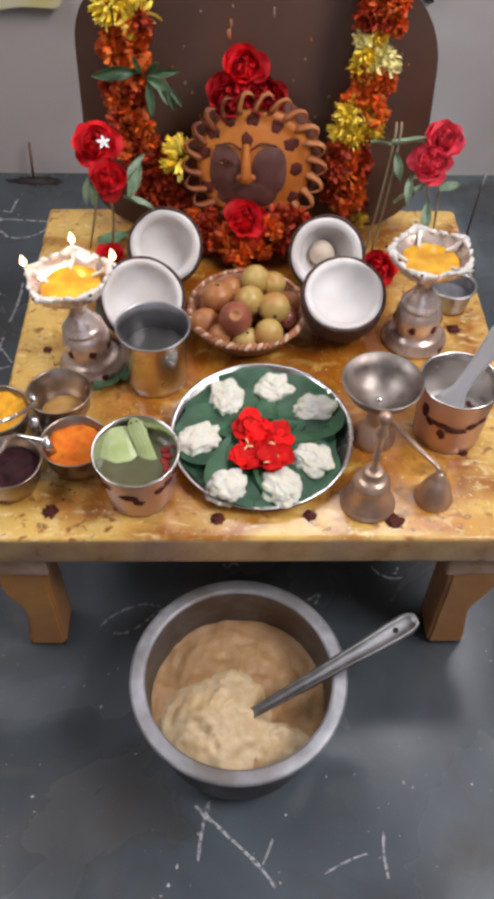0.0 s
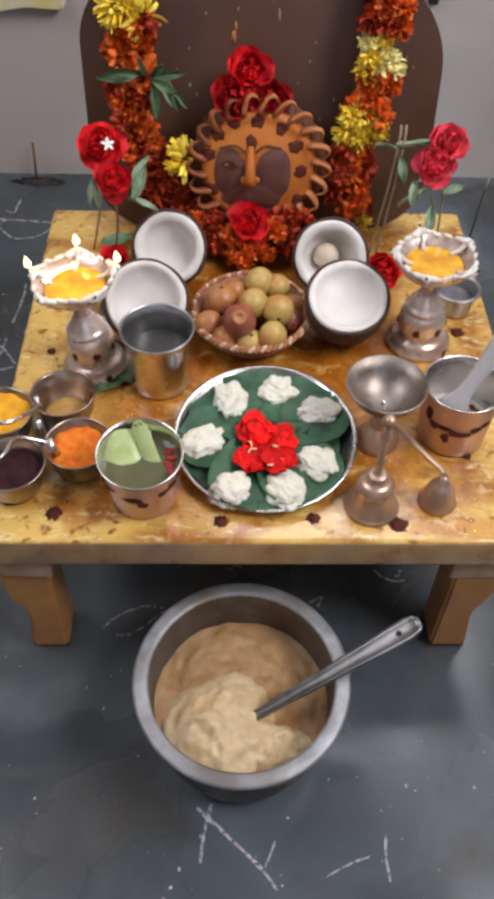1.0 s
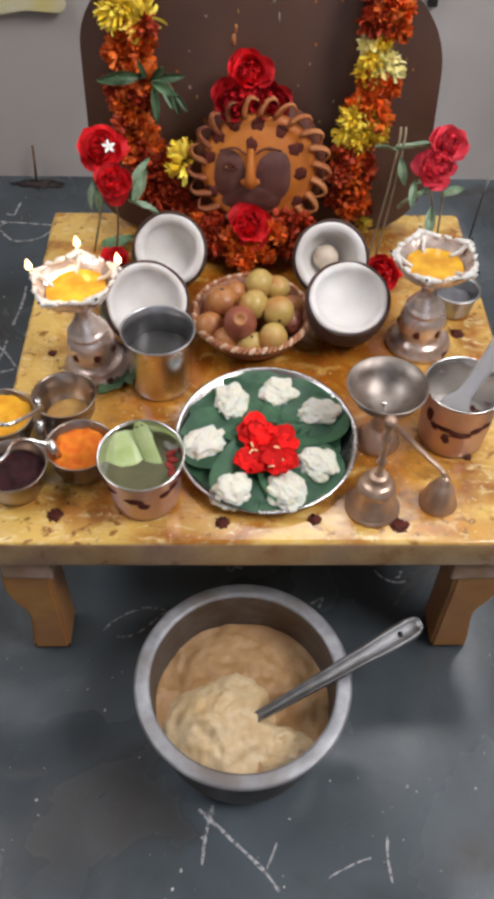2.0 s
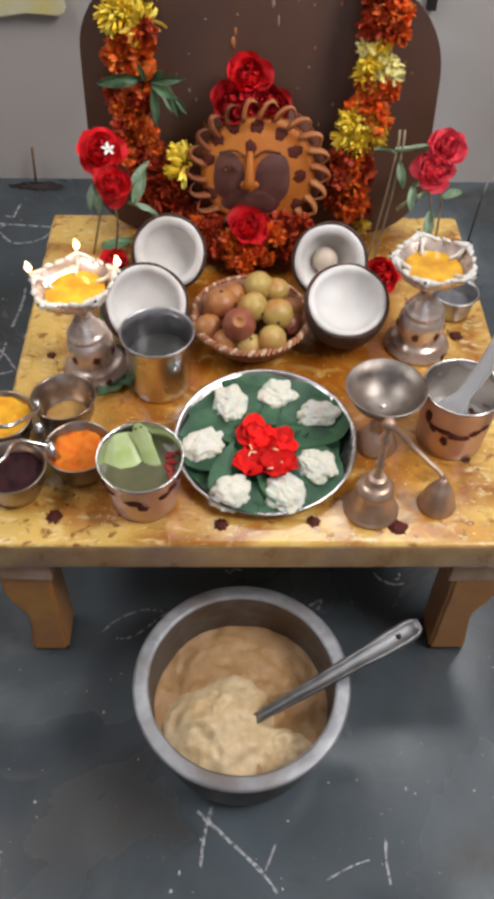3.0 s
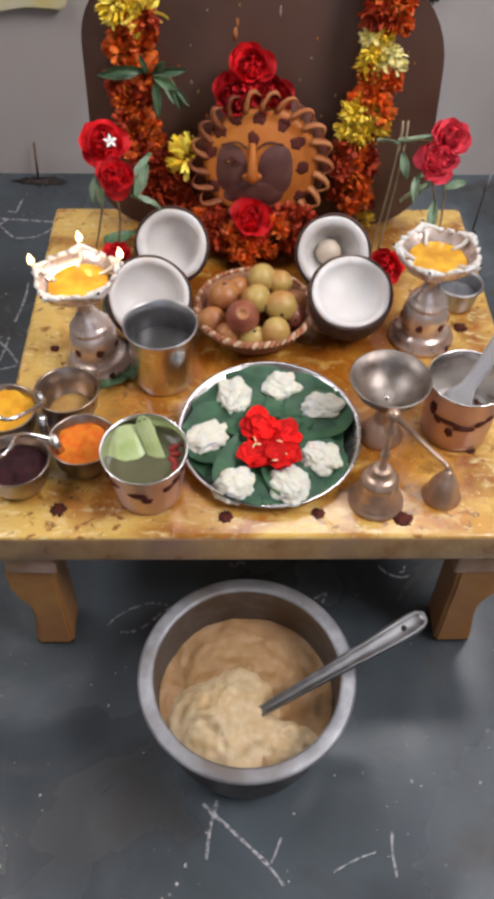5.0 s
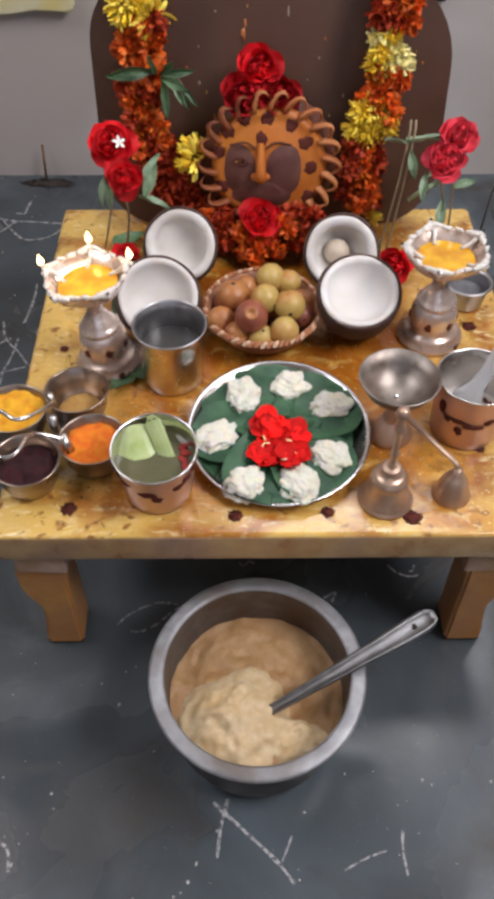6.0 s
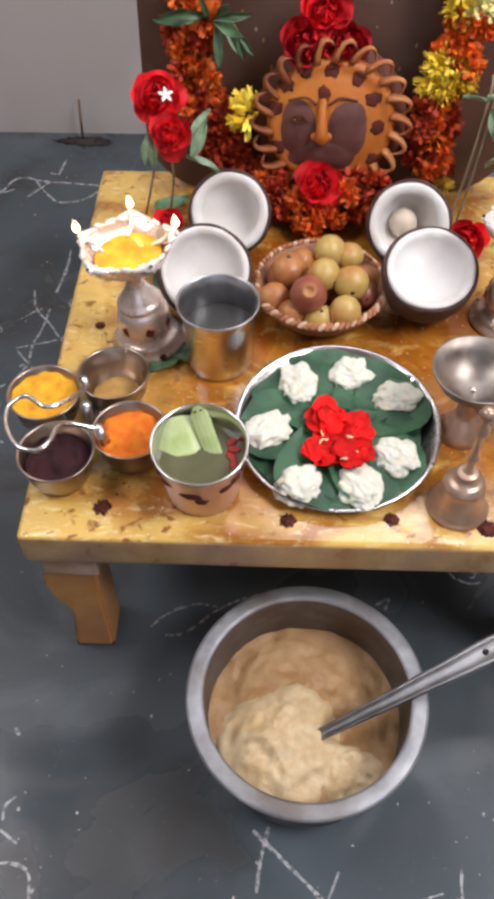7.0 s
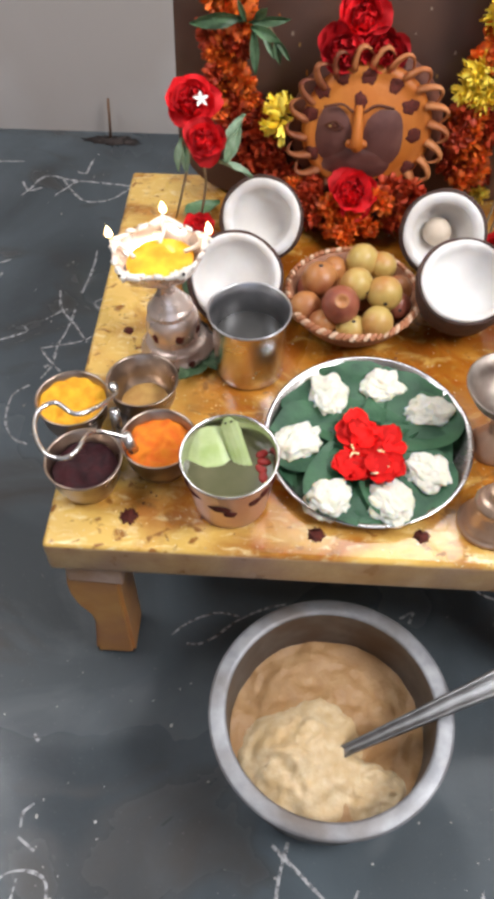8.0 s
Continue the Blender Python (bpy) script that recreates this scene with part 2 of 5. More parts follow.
ROSEPINK = surf("rose_pink", (0.76, 0.035, 0.07), (0.88, 0.11, 0.15), 60, 0.6, bump=0.2, sss=0.12, spec=0.25, island="object")
MARIGOLD = surf("marigold_orange", (0.72, 0.085, 0.005), (0.84, 0.18, 0.012), 80, 0.6, bump=0.2, sss=0.15, island=True)
RUST = surf("marigold_rust", (0.40, 0.028, 0.006), (0.56, 0.07, 0.012), 80, 0.6, bump=0.2, island=True)
YELLOW = surf("chrysanthemum_yellow", (0.88, 0.60, 0.02), (0.93, 0.76, 0.12), 70, 0.55, bump=0.2, sss=0.2, island=True, vlo=0.85)
CREAM = surf("cream_petal", (0.90, 0.78, 0.26), (0.92, 0.86, 0.52), 70, 0.6, sss=0.2, island=True, vlo=0.95)
WHITE = surf("white_blossom", (0.85, 0.83, 0.80), (0.80, 0.78, 0.72), 70, 0.6)
TERRA = surf("terracotta_ochre", (0.56, 0.165, 0.020), (0.64, 0.225, 0.032), 30, 0.5, bump=0.3, c3=(0.44, 0.11, 0.018), s3=16)
TERRADARK = surf("dark_paste", (0.135, 0.050, 0.040), (0.185, 0.080, 0.062), 30, 0.5, bump=0.3, c3=(0.10, 0.035, 0.030), s3=20)
TERRABACK = surf("burnt_clay", (0.10, 0.026, 0.012), (0.15, 0.042, 0.018), 40, 0.7, bump=0.3)
TERRARAY = surf("ray_clay", (0.48, 0.165, 0.050), (0.56, 0.23, 0.085), 60, 0.5, bump=0.3, c3=(0.34, 0.09, 0.025), s3=30)
# ray clay darkened for the left side: kumkum stain plus shade as colour
RAYDARK = surf("shaded_stained_ray_clay", (0.27, 0.075, 0.022), (0.36, 0.12, 0.04), 60, 0.55, bump=0.3, c3=(0.15, 0.03, 0.012), s3=40)
OIL = surf("lamp_oil", (0.58, 0.24, 0.006), (0.82, 0.46, 0.025), 40, 0.05, bump=0.03, rvar=0.02, coat=0.6)
COTTON = surf("cotton_wick", (0.82, 0.80, 0.76), (0.74, 0.70, 0.64), 200, 0.9, bump=0.5)
CHAR = surf("burnt_tip", (0.02, 0.016, 0.014), (0.035, 0.03, 0.025), 200, 0.9)
TURMERIC = surf("turmeric_powder", (0.78, 0.33, 0.012), (0.86, 0.47, 0.025), 90, 0.85, bump=0.8)
SINDOOR = surf("orange_powder", (0.74, 0.14, 0.006), (0.80, 0.24, 0.012), 90, 0.85, bump=0.8)
REDPOWDER = surf("kumkum_powder", (0.020, 0.0015, 0.004), (0.045, 0.003, 0.006), 90, 0.85, bump=0.8)
SANDAL = surf("sandal_dregs", (0.42, 0.22, 0.06), (0.52, 0.31, 0.09), 90, 0.5, bump=0.4)
WATER = surf("tumbler_water", (0.055, 0.054, 0.052), (0.07, 0.068, 0.066), 20, 0.16, bump=0.03, rvar=0.04, spec=0.3)
GREENWATER = surf("leaf_water", (0.085, 0.088, 0.04), (0.12, 0.115, 0.06), 30, 0.08, bump=0.02, rvar=0.02)
PLASTIC = surf("white_plastic", (0.86, 0.86, 0.87), (0.80, 0.80, 0.81), 20, 0.4)
CANE = surf("cane_basket", (0.30, 0.11, 0.05), (0.44, 0.20, 0.10), 90, 0.55, bump=0.3, island=True)
CANEPALE = surf("pale_cane", (0.52, 0.33, 0.21), (0.62, 0.44, 0.31), 90, 0.55, bump=0.3, island=True)
FRUITS = [surf("fruit_brown", (0.40, 0.15, 0.045), (0.50, 0.24, 0.08), 35, 0.38, c3=(0.30, 0.09, 0.035), s3=22),
          surf("fruit_green", (0.48, 0.32, 0.085), (0.58, 0.44, 0.15), 35, 0.38, c3=(0.46, 0.20, 0.05), s3=22),
          surf("fruit_red", (0.27, 0.07, 0.045), (0.36, 0.12, 0.07), 35, 0.32)]
CHALK = broken(surf("chalk", (0.64, 0.64, 0.65), (0.52, 0.52, 0.54), 80, 0.95), 150, 0.26, 0.62)
FLECK = surf("dry_paste", (0.34, 0.26, 0.20), (0.42, 0.33, 0.26), 90, 0.8)
INCENSE = surf("incense", (0.035, 0.025, 0.022), (0.06, 0.045, 0.04), 90, 0.9)
CLOTH = surf("pale_cloth", (0.72, 0.66, 0.42), (0.78, 0.74, 0.6), 30, 0.8, c3=(0.74, 0.6, 0.15), s3=9)
FLAME = glow("flame", (1.0, 0.66, 0.30), 7.0)


# ---- building helpers ----
def part(name, bm, material, parent=None, label="", smooth=40):
    mats = material if isinstance(material, (list, tuple)) else [material]
    if smooth:
        for f in bm.faces:
            f.smooth = True
        for e in bm.edges:
            if len(e.link_faces) == 2 and e.calc_face_angle(0) > radians(smooth):
                e.smooth = False
    me = bpy.data.meshes.new(name)
    bm.to_mesh(me)
    bm.free()
    for m in mats:
        me.materials.append(m)
    ob = new(name, me)
    ob.parent = parent
    if label:
        tagged(ob, label)
    return ob


def thing(name, at, label, category, group="", kind="", rz=0, rx=0, ry=0):
    ob = new(name)
    ob.empty_display_size = 0.02
    ob.matrix_basis = pose(*at, rx, ry, rz)
    return tagged(ob, label, category, group, kind)


def shared(name, me, parent, m, label=""):
    ob = new(name, me)
    ob.parent = parent
    ob.matrix_basis = m
    if label:
        tagged(ob, label)
    return ob


def lathe(prof, n=48, bm=None, m=None, mat=0):
    bm = bm or bmesh.new()
    m = m or Matrix()
    rings = []
    for r, z in prof:
        if r < 1e-6:
            rings.append([bm.verts.new(m @ Vector((0, 0, z)))])
        else:
            rings.append([bm.verts.new(m @ Vector((r * math.cos(2 * math.pi * i / n), r * math.sin(2 * math.pi * i / n), z))) for i in range(n)])
    for a, b in zip(rings, rings[1:]):
        for i in range(n):
            j = (i + 1) % n
            if len(a) == 1 and len(b) == 1:
                continue
            if len(a) == 1:
                f = bm.faces.new((a[0], b[j], b[i]))
            elif len(b) == 1:
                f = bm.faces.new((a[i], a[j], b[0]))
            else:
                f = bm.faces.new((a[i], a[j], b[j], b[i]))
            f.material_index = mat
    return bm


def glide(pts, k=8):
    """A smooth line through the points."""
    p = [Vector(q) for q in pts]
    p = [2 * p[0] - p[1]] + p + [2 * p[-1] - p[-2]]
    out = []
    for a, b, c, d in zip(p, p[1:], p[2:], p[3:]):
        for i in range(k):
            t = i / k
            out.append(0.5 * (2 * b + (c - a) * t + (2 * a - 5 * b + 4 * c - d) * t * t + (3 * b - a - 3 * c + d) * t ** 3))
    return out + [p[-2]]


def tube(pts, r, n=8, bm=None, mat=0, flat=1.0):
    bm = bm or bmesh.new()
    pts = [Vector(p) for p in pts]
    rs = r if isinstance(r, (list, tuple)) else [r] * len(pts)
    side = None
    rings = []
    for i, p in enumerate(pts):
        d = (pts[min(i + 1, len(pts) - 1)] - pts[max(i - 1, 0)]).normalized()
        if side is None:
            side = d.cross(Vector((0, 0, 1)) if abs(d.z) < 0.9 else Vector((1, 0, 0))).normalized()
        side = (side - d * side.dot(d)).normalized()
        up = d.cross(side)
        rings.append([bm.verts.new(p + rs[i] * (side * math.cos(a) + up * flat * math.sin(a))) for a in (2 * math.pi * k / n for k in range(n))])
    for a, b in zip(rings, rings[1:]):
        for k in range(n):
            bm.faces.new((a[k], a[(k + 1) % n], b[(k + 1) % n], b[k])).material_index = mat
    bm.faces.new(rings[0][::-1]).material_index = mat
    bm.faces.new(rings[-1]).material_index = mat
    return bm


def box(bm, x0, x1, y0, y1, z0, z1, bev=0.0, mat=0):
    r = bmesh.ops.create_cube(bm, size=1, matrix=Matrix.Translation(((x0 + x1) / 2, (y0 + y1) / 2, (z0 + z1) / 2)) @ Matrix.Diagonal((x1 - x0, y1 - y0, z1 - z0, 1)))
    fs = set(f for v in r["verts"] for f in v.link_faces)
    for f in fs:
        f.material_index = mat
    if bev:
        es = list(set(e for v in r["verts"] for e in v.link_edges))
        bmesh.ops.bevel(bm, geom=es, offset=bev, segments=3, affect="EDGES", profile=0.6)
    return bm


def prism(outline, d0, d1, plane="xz", bev=0.0):
    """A solid from an outline in one plane, deep from d0 to d1 along the third axis."""
    bm = bmesh.new()
    put = (lambda u, v, w: (u, w, v)) if plane == "xz" else (lambda u, v, w: (u, v, w))
    a = [bm.verts.new(put(u, v, d0)) for u, v in outline]
    b = [bm.verts.new(put(u, v, d1)) for u, v in outline]
    bm.faces.new(a), bm.faces.new(b[::-1])
    for i in range(len(a)):
        j = (i + 1) % len(a)
        bm.faces.new((a[i], b[i], b[j], a[j]))
    bmesh.ops.recalc_face_normals(bm, faces=bm.faces)
    if bev:
        bmesh.ops.bevel(bm, geom=[e for e in bm.edges if e.calc_face_angle(0) > 0.9], offset=bev, segments=2, affect="EDGES")
    return bm


def blob(bm, at, r, rough, seed, sub=3, squash=(1, 1, 1), freq=1.0, mat=0, flat=None):
    """An uneven lump."""
    s = bmesh.ops.create_icosphere(bm, subdivisions=sub, radius=1)
    for v in s["verts"]:
        d = v.co.normalized()
        k = 1 + rough * (noise.noise(d * 2.2 * freq + Vector((seed, 0, 0))) + 0.5 * noise.noise(d * 6 * freq + Vector((0, seed, 0))))
        q = Vector((d.x * squash[0], d.y * squash[1], d.z * squash[2])) * r * k
        if flat is not None:
            q.z = max(q.z, flat)
        v.co = Vector(at) + q
        for f in v.link_faces:
            f.material_index = mat
    return bm


def petal(bm, m, length, width, curl=0.3, cup=0.2, nu=3, nv=4, mat=0, tip=0.55, wave=0.0, seed=0.0):
    """A curved petal that grows along local y from the origin, its face to local z."""
    grid = []
    for j in range(nv + 1):
        v = j / nv
        w = width * (math.sin(math.pi * min(1, v * tip + 0.08)) if tip < 1 else math.sin(math.pi * (0.06 + 0.9 * v)))
        row = []
        for i in range(nu + 1):
            u = 2 * i / nu - 1
            a = curl * v
            y = length * v * math.cos(a)
            z = length * v * math.sin(a) + cup * width * u * u + wave * width * noise.noise(Vector((u * 2, v * 3, seed)))
            row.append(bm.verts.new(m @ Vector((w * u * 0.5, y, z))))
        grid.append(row)
    for j in range(nv):
        for i in range(nu):
            bm.faces.new((grid[j][i], grid[j][i + 1], grid[j + 1][i + 1], grid[j + 1][i])).material_index = mat


def turn(rx=0, ry=0, rz=0):
    return pose(0, 0, 0, rx, ry, rz)


H = 0.265  # height of the low table's top

# ---- the room ----
def wall(name, x0, x1, y0, y1, z0, z1, openings=(), paint=None):
    """A wall with square openings cut through it; openings are (a0, a1, z0, z1) along its length."""
    bm = bmesh.new()
    along_x = (x1 - x0) > (y1 - y0)
    lo, hi = (x0, x1) if along_x else (y0, y1)
    cuts = sorted(openings)
    spans, p = [], lo
    for a0, a1, b0, b1 in cuts:
        spans += [(p, a0, z0, z1), (a0, a1, z0, b0), (a0, a1, b1, z1)]
        p = a1
    spans.append((p, hi, z0, z1))
    for a, b, c, d in spans:
        if b - a > 1e-4 and d - c > 1e-4:
            box(bm, *((a, b, y0, y1) if along_x else (x0, x1, a, b)), c, d)
    return tagged(part(name, bm, paint or WALL, smooth=0), "unseen room wall, dark brown to cut bounced light" if paint else "plain off-white painted room wall with faint stains", "wall", kind="structure")


bm = bmesh.new()
box(bm, -1.65, 1.65, -2.35, 1.3, -0.1, 0.0)
tagged(part("floor", bm, FLOOR, smooth=0), "dark grey polished stone floor with chalk dust", "floor", kind="structure")
wall("wall_north", -1.65, 1.65, 1.15, 1.3, 0, 2.8, [(-0.1, 1.0, 1.95, 2.65)])
wall("wall_south", -1.65, 1.65, -2.35, -2.2, 0, 2.8, [(-0.85, 1.05, 1.0, 2.4)], WALLBROWN)
wall("wall_east", 1.5, 1.65, -2.2, 1.15, 0, 2.8, [(-0.95, 0.25, 1.95, 2.65)], WALLBROWN)
wall("wall_west", -1.65, -1.5, -2.2, 1.15, 0, 2.8, [(-0.35, 0.65, 1.95, 2.65)], WALLBROWN)
bm = bmesh.new()
box(bm, -1.65, 1.65, -2.35, 1.3, 2.8, 2.9)
tagged(part("ceiling", bm, CEIL, smooth=0), "unseen ceiling, brown to darken reflections and fill", "ceiling", kind="structure")


# ---- low table ----
def low_table():
    t = thing("low_table", (0, 0, 0), "low wooden altar table smeared with yellow turmeric", "table")
    bm = bmesh.new()
    box(bm, -0.312, 0.322, 0.0, 0.622, H - 0.046, H, 0.006)
    for v in bm.verts:
        v.co.z += 0.0012 * noise.noise(v.co * 9)
        v.co.y += 0.0012 * noise.noise(v.co * 11 + Vector((4, 0, 0)))
    for f in bm.faces:
        f.material_index = 0 if f.normal.z > 0.3 else 1
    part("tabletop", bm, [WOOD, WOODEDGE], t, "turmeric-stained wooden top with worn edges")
    outer = [(-0.296, 0.2185), (-0.303, 0.190), (-0.306, 0.165), (-0.306, 0.142), (-0.302, 0.124), (-0.294, 0.108), (-0.289, 0.094), (-0.288, 0.078), (-0.291, 0.05), (-0.297, 0.004)]
    inner = [(-0.248, 0.004), (-0.248, 0.05), (-0.2475, 0.09), (-0.248, 0.13), (-0.247, 0.17), (-0.243, 0.2185)]
    for sx, y0 in ((1, 0.010), (-1, 0.010), (1, 0.550), (-1, 0.550)):
        o = [(sx * x - (0.016 if sx < 0 else 0.0), z) for x, z in outer + inner][::sx]
        leg = part("leg", prism(o, y0, y0 + 0.055, bev=0.004), WOODLEG, t, smooth=50)
        # thin dark slab standing in for the shade under the leg
        fb = bmesh.new()
        xs = [x for x, z in o if z < 0.02]
        box(fb, min(xs) + 0.002, max(xs) - 0.002, y0 + 0.003, y0 + 0.052, 0.0, 0.004)
        part("foot_shade", fb, SHADECALYX, leg, "thin dark strip set for the shade under the leg")
        xs = [x for x, z in o if z > 0.2]
        cb = bmesh.new()
        box(cb, min(xs) - 0.004, max(xs) + 0.001, y0 - 0.003, y0 + 0.058, 0.182, 0.2186, 0.003)
        for v in cb.verts:
            if v.co.z < 0.190:
                v.co.z += 0.007 * noise.noise(v.co * 40)
        part("leg_block", cb, WORNPAINT, leg, "pale worn block at the top of the leg")
    return t


low_table()


# ---- cooking pot ----
def level(x, y):
    """Height of the uneven semolina in the pot."""
    z = 0.087 + 0.008 * noise.noise(Vector((x * 14, y * 14, 1))) + 0.004 * noise.noise(Vector((x * 45, y * 45, 2))) + 0.0028 * noise.noise(Vector((x * 110, y * 110, 4)))
    z += 0.010 * math.exp(-((x + 0.028) ** 2 + (y + 0.03) ** 2) / 0.0016)
    return z - 0.016 * math.exp(-((x - 0.046) ** 2 + (y + 0.010) ** 2) / 0.0004)


def cooking_pot():
    p = thing("cooking_pot", (-0.0215, -0.1015, 0), "dull aluminium cooking pot full of sweet semolina, on the floor", "pot")
    prof = [(0.1045, 0.146), (0.1045, 0.12), (0.099, 0.05), (0.085, 0.012), (0, 0.008)]
    part("pot_inside", lathe(prof, 72), ALU, p, "stained inside of the pot, darkened for its shade")
    # the outer wall is coloured dark to hold its shade
    prof = [(0, 0.0), (0.070, 0.0), (0.086, 0.006), (0.096, 0.02), (0.102, 0.045), (0.107, 0.12), (0.108, 0.138)]
    part("pot_body", lathe(prof, 72), surf("shaded_aluminium", (0.10, 0.092, 0.09), (0.17, 0.16, 0.155), 45, 0.5, 0.5, bump=0.2, rvar=0.12, c3=(0.055, 0.042, 0.038), s3=16), p, "outer wall of the pot, shade put into its dark colour")
    prof = [(0.108, 0.138), (0.1195, 0.1430), (0.1222, 0.1448), (0.1222, 0.1466), (0.1190, 0.1482), (0.1085, 0.1492), (0.1055, 0.1482), (0.1045, 0.146)]
    part("pot_rim", lathe(prof, 72), surf("worn_rim", (0.26, 0.267, 0.285), (0.40, 0.407, 0.425), 50, 0.52, 0.5, bump=0.22, rvar=0.12, c3=(0.17, 0.145, 0.13), s3=13), p, "pale worn flat rim")
    bm = bmesh.new()
    n, rings = 96, 40
    rows = []
    for j in range(rings + 1):
        r = 0.1015 * j / rings
        row = []
        for i in range(n if j else 1):
            a = 2 * math.pi * i / n
            x, y = r * math.cos(a), r * math.sin(a)
            row.append(bm.verts.new((x, y, level(x, y))))
        rows.append(row)
    for a, b in zip(rows, rows[1:]):
        for i in range(n):
            j = (i + 1) % n
            bm.faces.new((a[0], b[i], b[j]) if len(a) == 1 else (a[i], b[i], b[j], a[j]))
    part("semolina", bm, POTRICE, p, "lumpy pale brown cooked semolina", smooth=80)
    pale = surf("pale_semolina", (0.58, 0.42, 0.235), (0.66, 0.52, 0.325), 110, 0.5, bump=0.5, fine=4, sss=0.2, c3=(0.55, 0.38, 0.19), s3=30)
    for cx, cy, r0, high, seed in ((-0.024, -0.031, 0.069, 0.017, 3.2), (0.046, -0.058, 0.037, 0.009, 7.7)):
        bm = bmesh.new()
        rows = []
        for j in range(23):
            q = j / 22
            row = []
            for i in range(80 if j else 1):
                a = 2 * math.pi * i / 80
                u = Vector((math.cos(a), math.sin(a), 0))
                r = q * r0 * (1 + 0.20 * noise.noise(u * 1.2 + Vector((0, 0, seed))) + 0.10 * noise.noise(u * 5 + Vector((seed, 0, 0))))
                x, y = cx + r * u.x * 1.06, cy + r * u.y * 0.98
                k = min(1.0, 0.099 / max(1e-6, math.hypot(x, y)))
                x, y = x * k, y * k
                lump = 0.005 * noise.noise(Vector((x * 48, y * 48, 5))) + 0.0042 * noise.noise(Vector((x * 115, y * 115, 6))) + 0.0016 * noise.noise(Vector((x * 300, y * 300, 9)))
                row.append(bm.verts.new((x, y, level(x, y) - 0.003 + high * (1 - q ** 3) + 0.75 * lump * (1 - q ** 6))))
            rows.append(row)
        for a, b in zip(rows, rows[1:]):
            for i in range(80):
                j = (i + 1) % 80
                bm.faces.new((a[0], b[i], b[j]) if len(a) == 1 else (a[i], b[i], b[j], a[j]))
        part("semolina_mound", bm, pale, p, "paler scooped mound of semolina", smooth=80)
    return p


cooking_pot()


def serving_spoon():
    s = thing("serving_spoon", (0, 0, 0), "long-handled steel serving spoon stuck in the semolina", "spoon")
    a, b = Vector((0.002, -0.122, 0.100)), Vector((0.170, -0.068, 0.2105))
    d = (b - a).normalized()
    side = d.cross(Vector((0, 0, 1))).normalized()
    up = side.cross(d)
    m = Matrix((side, d, up)).transposed().to_4x4()
    m.translation = a
    ln = (b - a).length
    bm = bmesh.new()
    secs = [(-0.072, 0.0060), (0.0, 0.0062), (0.05, 0.0078), (0.12, 0.0103), (ln - 0.03, 0.0135), (ln - 0.012, 0.0135), (ln - 0.003, 0.011), (ln + 0.003, 0.006)]
    rows = []
    for y, w in secs:
        top = [(-1, -0.001), (-0.93, 0.0022), (-0.6, 0.0), (0.6, 0.0), (0.93, 0.0022), (1, -0.001), (0.6, -0.0022), (-0.6, -0.0022)]
        rows.append([bm.verts.new(m @ Vector((u * w, y, z))) for u, z in top])
    for r0, r1 in zip(rows, rows[1:]):
        for i in range(8):
            j = (i + 1) % 8
            bm.faces.new((r0[i], r0[j], r1[j], r1[i]))
    bm.faces.new(rows[0][::-1]), bm.faces.new(rows[-1])
    part("handle", bm, SPOONSTEEL, s, smooth=60)
    hb = lathe([(0, 0.0009), (0.0032, 0.0009), (0.0032, 0.0004)], 16, m=m @ Matrix.Translation((0, ln - 0.024, 0)))
    part("hanging_hole", hb, CHAR, s, "dark hanging hole")
    bl = lathe([(0, -0.012), (0.018, -0.009), (0.03, 0.0), (0.0305, 0.0008), (0.018, -0.0075), (0, -0.0105)], 32, m=Matrix.Translation((-0.018, -0.128, 0.054)) @ turn(12, -14, 0))
    part("spoon_bowl", bl, STEEL, s)
    return s


serving_spoon()

# ---- shared shapes ----
def powder(r, z, amp, seed, n=36, rings=9, freq=60):
    """An uneven round fill."""
    bm = bmesh.new()
    rows = []
    for j in range(rings + 1):
        q = r * j / rings
        rows.append([bm.verts.new((q * math.cos(2 * math.pi * i / n), q * math.sin(2 * math.pi * i / n),
                                   z + amp * noise.noise(Vector((q * math.cos(2 * math.pi * i / n) * freq, q * math.sin(2 * math.pi * i / n) * freq, seed)))))
                     for i in range(n if j else 1)])
    for a, b in zip(rows, rows[1:]):
        for i in range(n):
            j = (i + 1) % n
            bm.faces.new((a[0], b[i], b[j]) if len(a) == 1 else (a[i], b[i], b[j], a[j]))
    return bm


def smear(parent, r, ang, z, w, h, seed, mat=None):
    """A thin dab of paste on the outside of a round vessel."""
    bm = bmesh.new()
    n, k = 16, 5
    rows = []
    for j in range(k + 1):
        q = j / k
        row = []
        for i in range(n if j else 1):
            a = 2 * math.pi * i / n
            e = q * (1 + 0.55 * noise.noise(Vector((math.cos(a) * 1.6, math.sin(a) * 1.6, seed))))
            th = radians(ang) + e * w * math.cos(a) / r
            zz = z + e * h * math.sin(a)
            rr = r(zz) if callable(r) else r
            rr += 0.0014 * (1 - q * q) + 0.0002
            row.append(bm.verts.new((rr * math.cos(th), rr * math.sin(th), zz)))
        rows.append(row)
    for a, b in zip(rows, rows[1:]):
        for i in range(n):
            j = (i + 1) % n
            bm.faces.new((a[0], b[i], b[j]) if len(a) == 1 else (a[i], b[i], b[j], a[j]))
    return part("paste_dab", bm, mat or KUMKUM, parent, "dark red kumkum dab")


